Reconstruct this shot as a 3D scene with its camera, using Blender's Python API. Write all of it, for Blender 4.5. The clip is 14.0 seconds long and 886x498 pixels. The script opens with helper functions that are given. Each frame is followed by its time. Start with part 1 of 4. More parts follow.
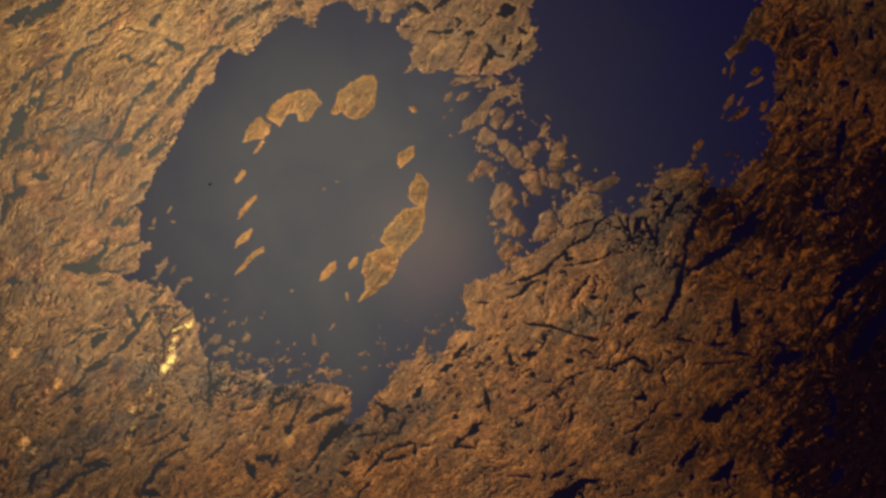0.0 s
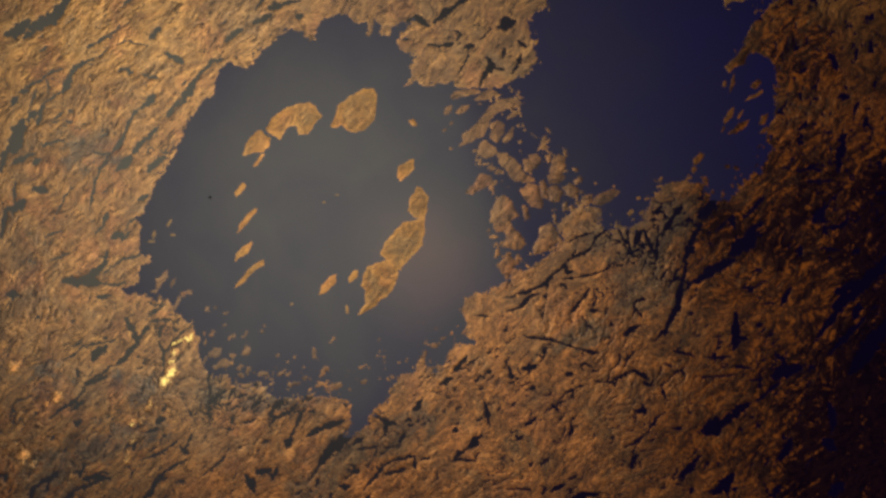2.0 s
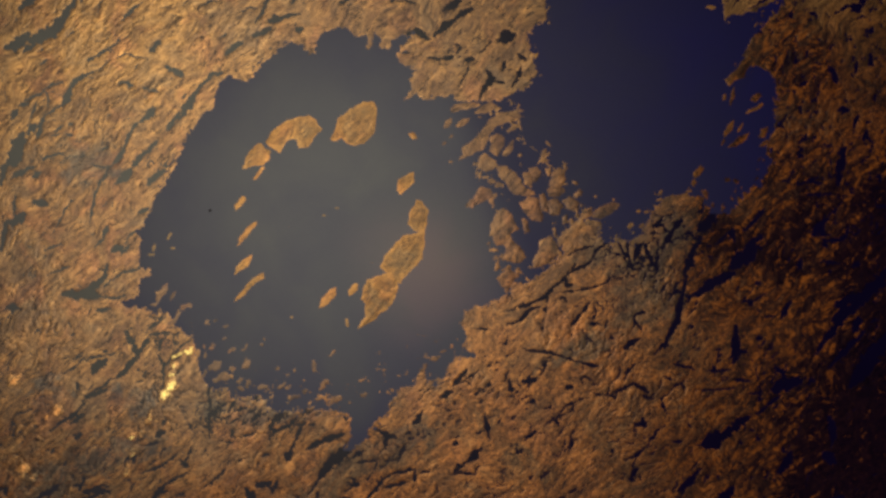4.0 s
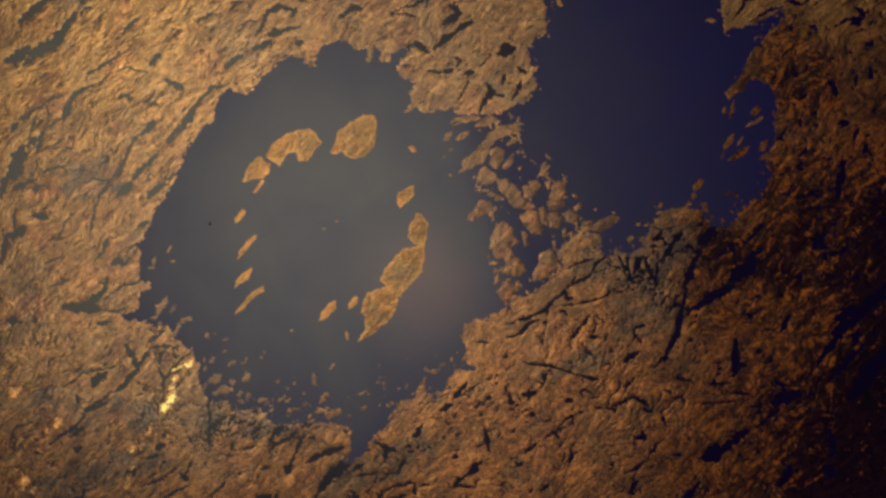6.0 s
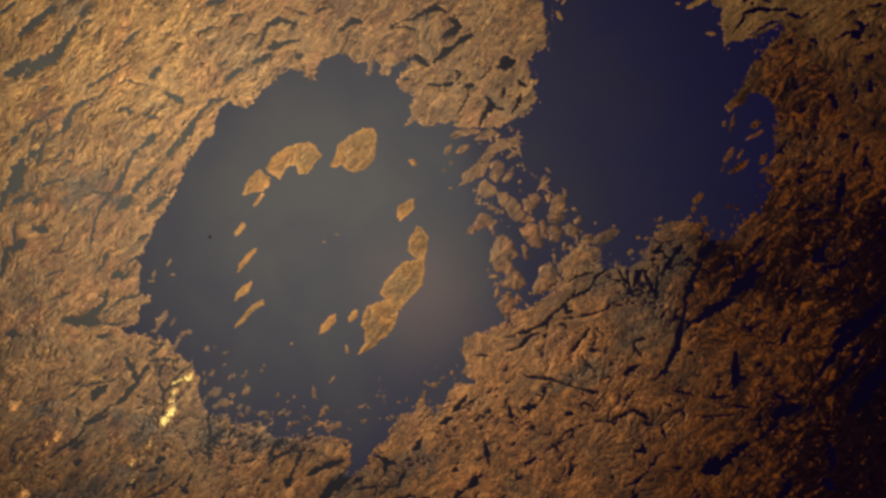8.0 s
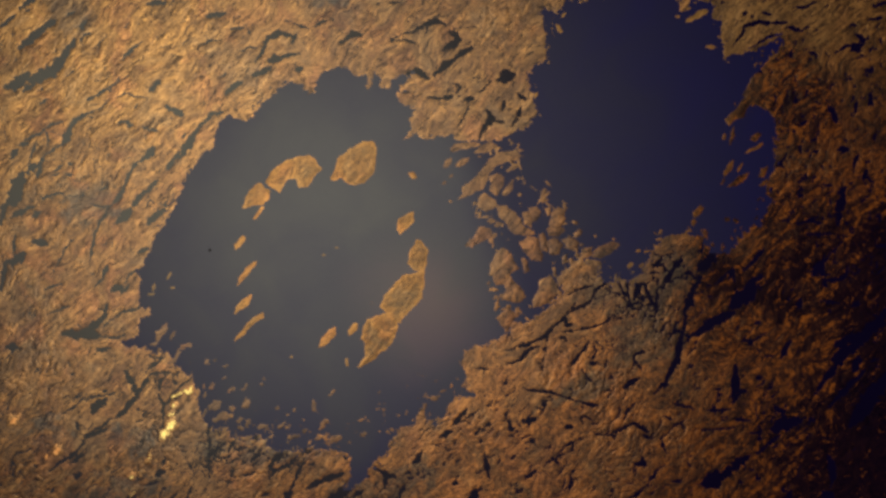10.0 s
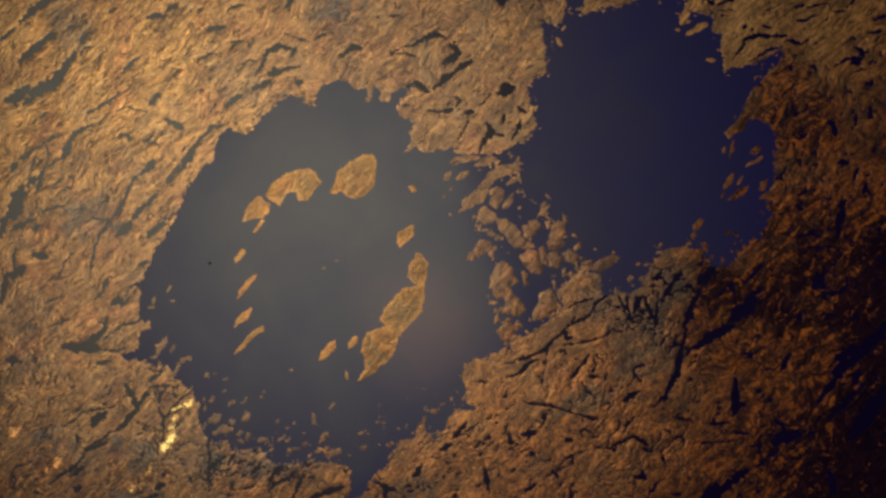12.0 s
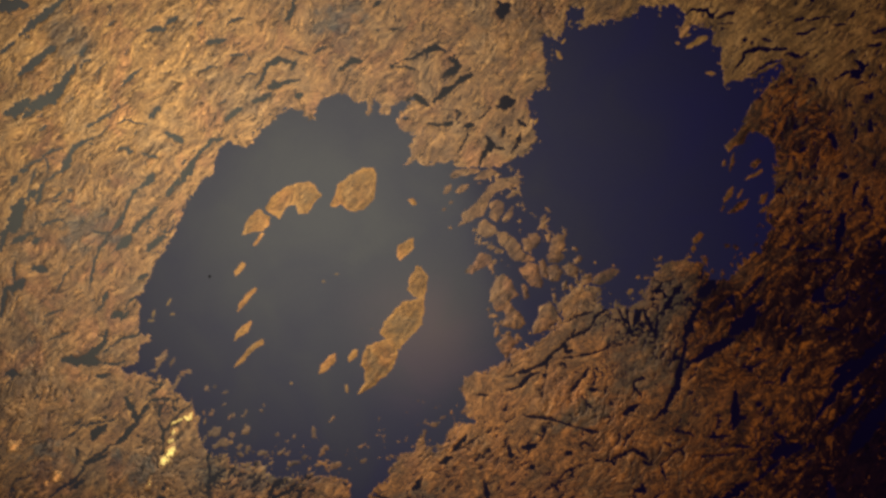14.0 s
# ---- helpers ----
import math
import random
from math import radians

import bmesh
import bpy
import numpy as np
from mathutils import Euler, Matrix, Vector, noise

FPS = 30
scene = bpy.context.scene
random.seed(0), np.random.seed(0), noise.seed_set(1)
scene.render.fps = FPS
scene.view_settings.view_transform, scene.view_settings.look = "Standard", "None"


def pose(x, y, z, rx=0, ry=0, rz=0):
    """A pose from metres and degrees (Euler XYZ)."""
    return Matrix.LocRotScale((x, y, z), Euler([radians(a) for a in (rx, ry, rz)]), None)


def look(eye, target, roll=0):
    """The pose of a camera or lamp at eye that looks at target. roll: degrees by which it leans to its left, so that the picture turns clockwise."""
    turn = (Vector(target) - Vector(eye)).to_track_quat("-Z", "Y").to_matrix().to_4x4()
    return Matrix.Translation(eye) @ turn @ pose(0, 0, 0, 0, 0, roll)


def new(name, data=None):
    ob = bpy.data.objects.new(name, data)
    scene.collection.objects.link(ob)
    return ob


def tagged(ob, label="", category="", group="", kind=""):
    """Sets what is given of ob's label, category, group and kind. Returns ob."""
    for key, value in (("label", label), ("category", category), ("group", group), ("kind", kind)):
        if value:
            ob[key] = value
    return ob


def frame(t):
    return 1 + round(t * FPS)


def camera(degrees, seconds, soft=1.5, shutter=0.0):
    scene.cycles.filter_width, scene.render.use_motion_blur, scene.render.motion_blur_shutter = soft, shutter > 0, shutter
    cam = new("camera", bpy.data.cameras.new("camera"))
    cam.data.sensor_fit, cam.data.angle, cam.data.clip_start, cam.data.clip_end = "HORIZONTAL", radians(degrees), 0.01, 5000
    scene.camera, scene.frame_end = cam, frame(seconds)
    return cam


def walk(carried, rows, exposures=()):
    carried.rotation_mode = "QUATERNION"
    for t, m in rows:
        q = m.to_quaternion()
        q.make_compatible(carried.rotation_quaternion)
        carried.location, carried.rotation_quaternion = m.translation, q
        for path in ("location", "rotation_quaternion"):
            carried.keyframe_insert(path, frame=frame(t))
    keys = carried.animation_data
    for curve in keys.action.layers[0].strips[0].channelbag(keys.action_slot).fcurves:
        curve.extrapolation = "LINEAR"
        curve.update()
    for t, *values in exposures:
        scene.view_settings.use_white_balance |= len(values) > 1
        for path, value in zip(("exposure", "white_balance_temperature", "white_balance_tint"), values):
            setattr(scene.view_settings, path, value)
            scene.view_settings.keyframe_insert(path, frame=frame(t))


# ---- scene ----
# The chart: a flat map of the country, 0.23 m of model to one chart step, one metre of model for 200 m of land.
STEP = 0.23
CX, CY = 784.0, 441.0


def world_xy(cx, cy):
    """Chart place to model metres: x to the east of the chart, y up the chart."""
    return (cx - CX) * STEP, (CY - cy) * STEP


# ---- camera ----
LENS = 18.0
HEIGHT = CX * STEP / math.tan(radians(LENS / 2))
cam = camera(LENS, 14.0, soft=3.1)
START_Y, SPEED = -163.5 * STEP, 11.68 * STEP
walk(cam, [(t, pose(0.07 * t / 14.0 * 3, START_Y + SPEED * t, HEIGHT)) for t in (0.0, 2.0, 4.0, 6.0, 8.0, 10.0, 12.0, 14.0)],
     exposures=[(0.0, -2.31), (14.0, -2.27)])

# ---- world and sun ----
SUN_WAY = Vector((-0.060, 0.019, 1.0)).normalized()
world = bpy.data.worlds.new("sky")
scene.world = world
world.use_nodes = True
wn = world.node_tree
sky = wn.nodes.new("ShaderNodeTexSky")
sky.sky_type = "NISHITA"
sky.sun_disc = False
sky.sun_elevation = math.asin(SUN_WAY.z)
sky.sun_rotation = math.atan2(SUN_WAY.x, SUN_WAY.y)
wn.nodes["Background"].inputs["Strength"].default_value = 0.06
wn.links.new(sky.outputs[0], wn.nodes["Background"].inputs["Color"])
sun_data = bpy.data.lights.new("sun", "SUN")
sun_data.energy = 5.0
sun_data.angle = radians(0.53)
sun_data.color = (1.0, 0.815, 0.57)
sun = new("sun", sun_data)
sun.matrix_world = look(SUN_WAY * 2000, (0, 0, 0))


# ---- materials ----
def nodes_of(name):
    """A material of matt ground under a thin gloss: its nodes, links, and the inputs for colour, share of gloss, gloss colour, roughness and relief."""
    m = bpy.data.materials.new(name)
    m.use_nodes = True
    N, L = m.node_tree.nodes, m.node_tree.links
    N.remove(N["Principled BSDF"])
    matt, gloss, mix = N.new("ShaderNodeBsdfDiffuse"), N.new("ShaderNodeBsdfGlossy"), N.new("ShaderNodeMixShader")
    gloss.distribution = "BECKMANN"
    L.new(matt.outputs[0], mix.inputs[1])
    L.new(gloss.outputs[0], mix.inputs[2])
    L.new(mix.outputs[0], N["Material Output"].inputs["Surface"])
    return m, N, L, {"Base": matt.inputs["Color"], "Share": mix.inputs["Fac"], "Tint": gloss.inputs["Color"], "Rough": gloss.inputs["Roughness"], "Normal": gloss.inputs["Normal"]}


def math_node(N, L, op, a, b=0.0, clamp=False):
    n = N.new("ShaderNodeMath")
    n.operation, n.use_clamp = op, clamp
    for k, v in enumerate((a, b)):
        if isinstance(v, (int, float)):
            n.inputs[k].default_value = v
        else:
            L.new(v, n.inputs[k])
    return n.outputs[0]


def mix_node(N, L, fac, a, b):
    n = N.new("ShaderNodeMix")
    n.data_type = "RGBA"
    for k, v in ((0, fac), (6, a), (7, b)):
        if isinstance(v, (int, float)):
            n.inputs[k].default_value = v
        elif isinstance(v, tuple):
            n.inputs[k].default_value = (*v, 1.0)
        else:
            L.new(v, n.inputs[k])
    return n.outputs[2]


def noise_node(N, L, vec, scale, detail=4.0, rough=0.55, distortion=0.0):
    n = N.new("ShaderNodeTexNoise")
    n.inputs["Scale"].default_value, n.inputs["Detail"].default_value = scale, detail
    n.inputs["Roughness"].default_value, n.inputs["Distortion"].default_value = rough, distortion
    L.new(vec, n.inputs["Vector"])
    return n.outputs["Fac"]


def value_mix(N, L, fac, a, b):
    n = N.new("ShaderNodeMix")
    for k, v in ((0, fac), (2, a), (3, b)):
        L.new(v, n.inputs[k])
    return n.outputs[0]


def range_node(N, L, v, a, b, c=0.0, d=1.0):
    n = N.new("ShaderNodeMapRange")
    for k, x in ((1, a), (2, b), (3, c), (4, d)):
        n.inputs[k].default_value = x
    L.new(v, n.inputs[0])
    return n.outputs[0]


def tundra_material(name, dark, mid, pale, haze_sheen=(0.090, 0.088, 0.138), glow=1.08, rough=0.24, crease=1.0, relief_depth=0.015):
    """Lichen heath on bare rock: streaked along the grain of the rock, boggy in the hollows, dry and pale on the rises."""
    m, N, L, P = nodes_of(name)
    geo = N.new("ShaderNodeNewGeometry")
    bend = N.new("ShaderNodeTexNoise")
    bend.inputs["Scale"].default_value, bend.inputs["Detail"].default_value = 0.05, 2.0
    L.new(geo.outputs["Position"], bend.inputs["Vector"])
    push = N.new("ShaderNodeVectorMath")
    push.operation = "MULTIPLY_ADD"
    push.inputs[1].default_value = (14.0, 14.0, 0.0)
    L.new(bend.outputs["Color"], push.inputs[0])
    L.new(geo.outputs["Position"], push.inputs[2])
    grain = N.new("ShaderNodeMapping")
    grain.vector_type = "TEXTURE"
    grain.inputs["Rotation"].default_value = (0, 0, radians(48))
    grain.inputs["Scale"].default_value = (3.4, 1.0, 1.0)
    L.new(push.outputs[0], grain.inputs[0])
    wide = noise_node(N, L, geo.outputs["Position"], 0.028, 3.0)
    patch = noise_node(N, L, push.outputs[0], 0.16, 4.0, 0.6)
    # the grain is plain in the north and west, and broken up where the birch scrub is thick
    rust = N.new("ShaderNodeAttribute")
    rust.attribute_name = "rust"
    streak = value_mix(N, L, math_node(N, L, "MULTIPLY", rust.outputs["Fac"], 0.6), noise_node(N, L, grain.outputs[0], 0.42, 3.0, 0.5, 0.5),
                       noise_node(N, L, push.outputs[0], 0.40, 3.0, 0.55, 0.4))
    fine = value_mix(N, L, math_node(N, L, "MULTIPLY", rust.outputs["Fac"], 0.85), noise_node(N, L, grain.outputs[0], 1.15, 2.0, 0.5, 0.4),
                     noise_node(N, L, push.outputs[0], 1.0, 3.0, 0.6, 0.3))
    sep = N.new("ShaderNodeSeparateXYZ")
    L.new(geo.outputs["Position"], sep.inputs[0])
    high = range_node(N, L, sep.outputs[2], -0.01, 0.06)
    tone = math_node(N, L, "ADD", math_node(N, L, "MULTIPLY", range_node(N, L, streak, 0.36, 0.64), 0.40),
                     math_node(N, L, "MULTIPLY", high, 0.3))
    tone = math_node(N, L, "ADD", tone, range_node(N, L, fine, 0.35, 0.65, -0.06, 0.10))
    tone = math_node(N, L, "ADD", tone, range_node(N, L, patch, 0.35, 0.65, -0.12, 0.16), True)
    long_grain = N.new("ShaderNodeMapping")
    long_grain.vector_type = "TEXTURE"
    long_grain.inputs["Rotation"].default_value = (0, 0, radians(44))
    long_grain.inputs["Scale"].default_value = (4.0, 1.0, 1.0)
    L.new(push.outputs[0], long_grain.inputs[0])
    sweep = noise_node(N, L, long_grain.outputs[0], 0.17, 4.0, 0.6, 0.5)
    tone = math_node(N, L, "ADD", tone, range_node(N, L, sweep, 0.36, 0.64, -0.15, 0.17), True)
    calm = noise_node(N, L, geo.outputs["Position"], 0.045, 2.0, 0.5, 0.3)
    crisp = math_node(N, L, "ADD", range_node(N, L, calm, 0.38, 0.58, 0.65 * crease, 1.3 * crease), math_node(N, L, "MULTIPLY", rust.outputs["Fac"], 0.4))
    tone = math_node(N, L, "ADD", math_node(N, L, "MULTIPLY", math_node(N, L, "SUBTRACT", tone, 0.52), crisp), 0.52, True)
    low = mix_node(N, L, range_node(N, L, tone, 0.0, 0.5), dark, mid)
    col = mix_node(N, L, range_node(N, L, tone, 0.5, 1.0), low, pale)
    moss = N.new("ShaderNodeAttribute")
    moss.attribute_name = "moss"
    mfac = math_node(N, L, "MULTIPLY", moss.outputs["Fac"], range_node(N, L, sweep, 0.36, 0.62, 0.85, 0.35), True)
    mfac = math_node(N, L, "ADD", mfac, range_node(N, L, wide, 0.54, 0.72, 0.0, 0.4), True)
    col = mix_node(N, L, mfac, col, (0.054, 0.046, 0.034))
    north_bright = N.new("ShaderNodeAttribute")
    north_bright.attribute_name = "north_bright"
    # brightness painted into the northern land as a paler lichen tone
    lichen = mix_node(N, L, range_node(N, L, tone, 0.1, 0.9), (0.10, 0.05, 0.02), (0.62, 0.33, 0.12))
    col = mix_node(N, L, math_node(N, L, "MULTIPLY", north_bright.outputs["Fac"], 0.85), col, lichen)
    birch = mix_node(N, L, tone, (0.018, 0.005, 0.007), (0.46, 0.130, 0.023))
    col = mix_node(N, L, math_node(N, L, "MULTIPLY", rust.outputs["Fac"], range_node(N, L, mfac, 0.0, 0.6, 0.75, 0.2)), col, birch)
    # thin black creeks and bog strings along the grain
    creek = noise_node(N, L, grain.outputs[0], 0.26, 5.0, 0.6, 1.0)
    creek = range_node(N, L, math_node(N, L, "ABSOLUTE", math_node(N, L, "SUBTRACT", creek, 0.5)), 0.010, 0.046, 1.0, 0.0)
    creek = math_node(N, L, "MULTIPLY", creek, range_node(N, L, patch, 0.40, 0.56, 0.0, 0.9))
    rill = noise_node(N, L, push.outputs[0], 0.36, 3.0, 0.5, 2.2)
    rill = range_node(N, L, math_node(N, L, "ABSOLUTE", math_node(N, L, "SUBTRACT", rill, 0.47)), 0.014, 0.056, 1.0, 0.0)
    rill = math_node(N, L, "MULTIPLY", rill, range_node(N, L, patch, 0.40, 0.66, 1.0, 0.3))
    rill = math_node(N, L, "MULTIPLY", rill, range_node(N, L, rust.outputs["Fac"], 0.0, 1.0, 0.65, 1.0))
    # short dark flecks: pools and wet hollows between the ridges
    broken = math_node(N, L, "MULTIPLY", rust.outputs["Fac"], 0.8)
    pool = value_mix(N, L, broken, noise_node(N, L, grain.outputs[0], 0.62, 3.0, 0.55, 0.6), noise_node(N, L, push.outputs[0], 0.62, 3.0, 0.6, 0.8))
    pool = math_node(N, L, "MULTIPLY", range_node(N, L, pool, 0.592, 0.632), range_node(N, L, calm, 0.36, 0.56, 0.35, 0.95))
    creek = math_node(N, L, "MAXIMUM", math_node(N, L, "MAXIMUM", creek, rill), pool)
    creek = math_node(N, L, "MULTIPLY", creek, crease)
    col = mix_node(N, L, creek, col, (0.010, 0.006, 0.015))
    # brightness falloff to the south-east, painted as dark clumps between rust-red rubble
    falloff = N.new("ShaderNodeAttribute")
    falloff.attribute_name = "falloff"
    wfac = math_node(N, L, "MULTIPLY", falloff.outputs["Fac"], range_node(N, L, streak, 0.35, 0.65, 1.0, 0.72), True)
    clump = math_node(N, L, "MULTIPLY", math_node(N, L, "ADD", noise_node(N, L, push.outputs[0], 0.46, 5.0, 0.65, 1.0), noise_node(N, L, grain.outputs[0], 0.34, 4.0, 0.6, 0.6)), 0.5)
    dim_land = mix_node(N, L, range_node(N, L, math_node(N, L, "SUBTRACT", clump, range_node(N, L, falloff.outputs["Fac"], 0.9, 1.6, 0.0, 0.12)), 0.485, 0.575), (0.008, 0.003, 0.016), (0.46, 0.146, 0.026))
    dim_land = mix_node(N, L, creek, dim_land, (0.004, 0.002, 0.010))
    col = mix_node(N, L, math_node(N, L, "MULTIPLY", wfac, 0.95), col, dim_land)
    L.new(col, P["Base"])
    P["Rough"].default_value = rough
    # low ridges and furrows along the grain catch the sun on one flank
    ridge = math_node(N, L, "ADD", math_node(N, L, "MULTIPLY", streak, 1.3), math_node(N, L, "MULTIPLY", fine, range_node(N, L, rust.outputs["Fac"], 0.0, 1.0, 0.8, 1.5)))
    bump = N.new("ShaderNodeBump")
    bump.inputs["Distance"].default_value = relief_depth
    L.new(ridge, bump.inputs["Height"])
    L.new(bump.outputs[0], P["Normal"])
    # the gloss: grey haze painted everywhere, and the ochre of dry lichen on rises
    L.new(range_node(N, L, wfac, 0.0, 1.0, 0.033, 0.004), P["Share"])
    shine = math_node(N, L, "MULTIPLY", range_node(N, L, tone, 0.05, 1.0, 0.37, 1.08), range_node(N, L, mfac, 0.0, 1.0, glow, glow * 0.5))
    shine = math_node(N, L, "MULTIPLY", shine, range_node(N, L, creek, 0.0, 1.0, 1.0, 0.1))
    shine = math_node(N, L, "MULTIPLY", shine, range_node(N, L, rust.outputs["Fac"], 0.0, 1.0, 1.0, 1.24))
    shine = math_node(N, L, "MULTIPLY", shine, range_node(N, L, north_bright.outputs["Fac"], 0.0, 1.0, 1.0, 1.5))
    # scattered flecks by noise, with up to 1.65 times the gloss
    gloss_fleck = value_mix(N, L, broken, noise_node(N, L, grain.outputs[0], 0.9, 2.0, 0.5, 0.4), noise_node(N, L, push.outputs[0], 0.95, 3.0, 0.6, 0.8))
    gloss_fleck = range_node(N, L, gloss_fleck, 0.57, 0.67, 1.0, 1.65)
    shine = math_node(N, L, "MULTIPLY", shine, gloss_fleck)
    ochre = mix_node(N, L, mfac, (0.885, 0.525, 0.180), (0.50, 0.49, 0.36))
    ochre = mix_node(N, L, math_node(N, L, "MULTIPLY", rust.outputs["Fac"], range_node(N, L, mfac, 0.0, 0.6, 1.0, 0.4)), ochre, (0.96, 0.460, 0.135))
    ochre = mix_node(N, L, math_node(N, L, "MULTIPLY", north_bright.outputs["Fac"], 0.7), ochre, (0.93, 0.575, 0.150))
    mosaic = noise_node(N, L, push.outputs[0], 0.07, 4.0, 0.6, 0.8)
    ochre = mix_node(N, L, range_node(N, L, mosaic, 0.52, 0.66, 0.0, 0.5), ochre, (0.98, 0.44, 0.17))
    ochre = mix_node(N, L, range_node(N, L, mosaic, 0.48, 0.34, 0.0, 0.55), ochre, (0.72, 0.52, 0.25))
    scale = N.new("ShaderNodeVectorMath")
    scale.operation = "SCALE"
    L.new(ochre, scale.inputs[0])
    L.new(shine, scale.inputs["Scale"])
    both = N.new("ShaderNodeVectorMath")
    haze_tint = mix_node(N, L, creek, haze_sheen, (0.062, 0.072, 0.090))
    haze_tint = mix_node(N, L, math_node(N, L, "MULTIPLY", rust.outputs["Fac"], 0.5), haze_tint, (0.052, 0.042, 0.050))
    L.new(haze_tint, both.inputs[1])
    L.new(scale.outputs[0], both.inputs[0])
    L.new(both.outputs[0], P["Tint"])
    return m


def water_material(name, base, share, rough, tint, lake_glow=None, slant=(0.0, 0.0), weaker_east=False):
    """Still dark water, ruffled here and there by wind, with a painted glow if given."""
    m, N, L, P = nodes_of(name)
    geo = N.new("ShaderNodeNewGeometry")
    wide = noise_node(N, L, geo.outputs["Position"], 0.03, 4.0, 0.5, 0.6)
    fine = noise_node(N, L, geo.outputs["Position"], 0.9, 3.0)
    L.new(mix_node(N, L, range_node(N, L, wide, 0.35, 0.65), base, tuple(c * 0.8 for c in base)), P["Base"])
    P["Rough"].default_value = rough
    ruffle_glow = math_node(N, L, "ADD", range_node(N, L, wide, 0.3, 0.7, 0.9, 1.12), range_node(N, L, fine, 0.3, 0.7, -0.04, 0.04))
    P["Tint"].default_value = (*tint, 1.0)
    # normals tilted by hand, to move the sun's glint across the water
    lean = N.new("ShaderNodeVectorMath")
    lean.inputs[1].default_value = (*slant, 0.0)
    L.new(geo.outputs["Normal"], lean.inputs[0])
    even = N.new("ShaderNodeVectorMath")
    even.operation = "NORMALIZE"
    L.new(lean.outputs[0], even.inputs[0])
    L.new(even.outputs[0], P["Normal"])
    if lake_glow:
        # a warm glow on the lake, painted as a spot of stronger gloss
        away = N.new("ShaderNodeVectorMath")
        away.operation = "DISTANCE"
        away.inputs[1].default_value = (*world_xy(lake_glow[0], lake_glow[1]), 0.0)
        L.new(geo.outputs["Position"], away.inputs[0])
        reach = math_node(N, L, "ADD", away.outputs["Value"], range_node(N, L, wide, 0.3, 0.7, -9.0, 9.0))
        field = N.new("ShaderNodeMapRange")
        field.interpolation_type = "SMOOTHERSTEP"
        for k, v in ((1, 0.0), (2, lake_glow[2]), (3, 1.0), (4, 0.0)):
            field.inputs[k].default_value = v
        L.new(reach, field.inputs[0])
        ruffle_glow = math_node(N, L, "ADD", ruffle_glow, math_node(N, L, "MULTIPLY", field.outputs[0], 0.36))
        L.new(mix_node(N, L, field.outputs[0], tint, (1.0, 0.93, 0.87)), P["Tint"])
    if weaker_east:
        # east of a line through the strait's islands the gloss is weaker and broader
        sep = N.new("ShaderNodeSeparateXYZ")
        L.new(geo.outputs["Position"], sep.inputs[0])
        past = math_node(N, L, "ADD", math_node(N, L, "MULTIPLY", sep.outputs[0], 1 / STEP), math_node(N, L, "MULTIPLY", sep.outputs[1], 0.28 / STEP))
        east_part = N.new("ShaderNodeMapRange")
        east_part.interpolation_type = "SMOOTHERSTEP"
        for k, v in ((1, 25.0), (2, 150.0), (3, 0.0), (4, 1.0)):
            east_part.inputs[k].default_value = v
        L.new(past, east_part.inputs[0])
        ruffle_glow = math_node(N, L, "MULTIPLY", ruffle_glow, range_node(N, L, east_part.outputs[0], 0.0, 1.0, 1.0, 0.72))
        L.new(range_node(N, L, east_part.outputs[0], 0.0, 1.0, rough, rough + 0.022), P["Rough"])
    L.new(math_node(N, L, "MULTIPLY", ruffle_glow, share), P["Share"])
    return m


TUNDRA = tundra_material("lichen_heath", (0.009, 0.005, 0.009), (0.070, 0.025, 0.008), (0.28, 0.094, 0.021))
ISLE = tundra_material("island_lichen", (0.03, 0.018, 0.012), (0.10, 0.050, 0.024), (0.24, 0.105, 0.036), haze_sheen=(0.085, 0.066, 0.060), glow=0.92, crease=0.85, relief_depth=0.026)
SHORE = tundra_material("shore_lichen", (0.07, 0.034, 0.014), (0.12, 0.054, 0.019), (0.20, 0.085, 0.028), haze_sheen=(0.085, 0.066, 0.060), glow=1.02, crease=0.5, relief_depth=0.02)
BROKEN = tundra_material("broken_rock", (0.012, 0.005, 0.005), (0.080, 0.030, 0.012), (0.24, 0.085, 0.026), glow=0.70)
LAKE = water_material("lake_water", (0.010, 0.0078, 0.116), 0.0028, 0.208, (0.83, 0.96, 0.94), lake_glow=(762, 592, 40.0), slant=(-0.0085, 0.0010), weaker_east=True)
POND = water_material("pond_water", (0.007, 0.0036, 0.036), 0.0036, 0.218, (0.80, 0.90, 0.86), slant=(0.018, -0.008))


def glint_material(name, dark, pale, tint, share=0.36):
    """A bright glint, painted as pale ground with strong gloss."""
    m, N, L, P = nodes_of(name)
    geo = N.new("ShaderNodeNewGeometry")
    f = noise_node(N, L, geo.outputs["Position"], 0.8, 4.0)
    L.new(mix_node(N, L, range_node(N, L, f, 0.35, 0.6), dark, pale), P["Base"])
    L.new(range_node(N, L, f, 0.35, 0.65, share / 4, share), P["Share"])
    P["Rough"].default_value = 0.36
    P["Tint"].default_value = (*tint, 1.0)
    return m


GLINT_PALE = glint_material("glint_pale", (0.42, 0.27, 0.10), (0.86, 0.76, 0.34), (1.0, 0.85, 0.32))
GLINT_ORANGE = glint_material("glint_orange", (0.30, 0.12, 0.04), (0.62, 0.34, 0.15), (1.0, 0.50, 0.19), 0.2)


def rock_material():
    """Wet black rock."""
    m, N, L, P = nodes_of("black_rock")
    geo = N.new("ShaderNodeNewGeometry")
    f = noise_node(N, L, geo.outputs["Position"], 3.0, 4.0)
    L.new(mix_node(N, L, f, (0.002, 0.002, 0.003), (0.010, 0.009, 0.010)), P["Base"])
    P["Share"].default_value, P["Rough"].default_value = 0.01, 0.6
    return m


ROCK = rock_material()
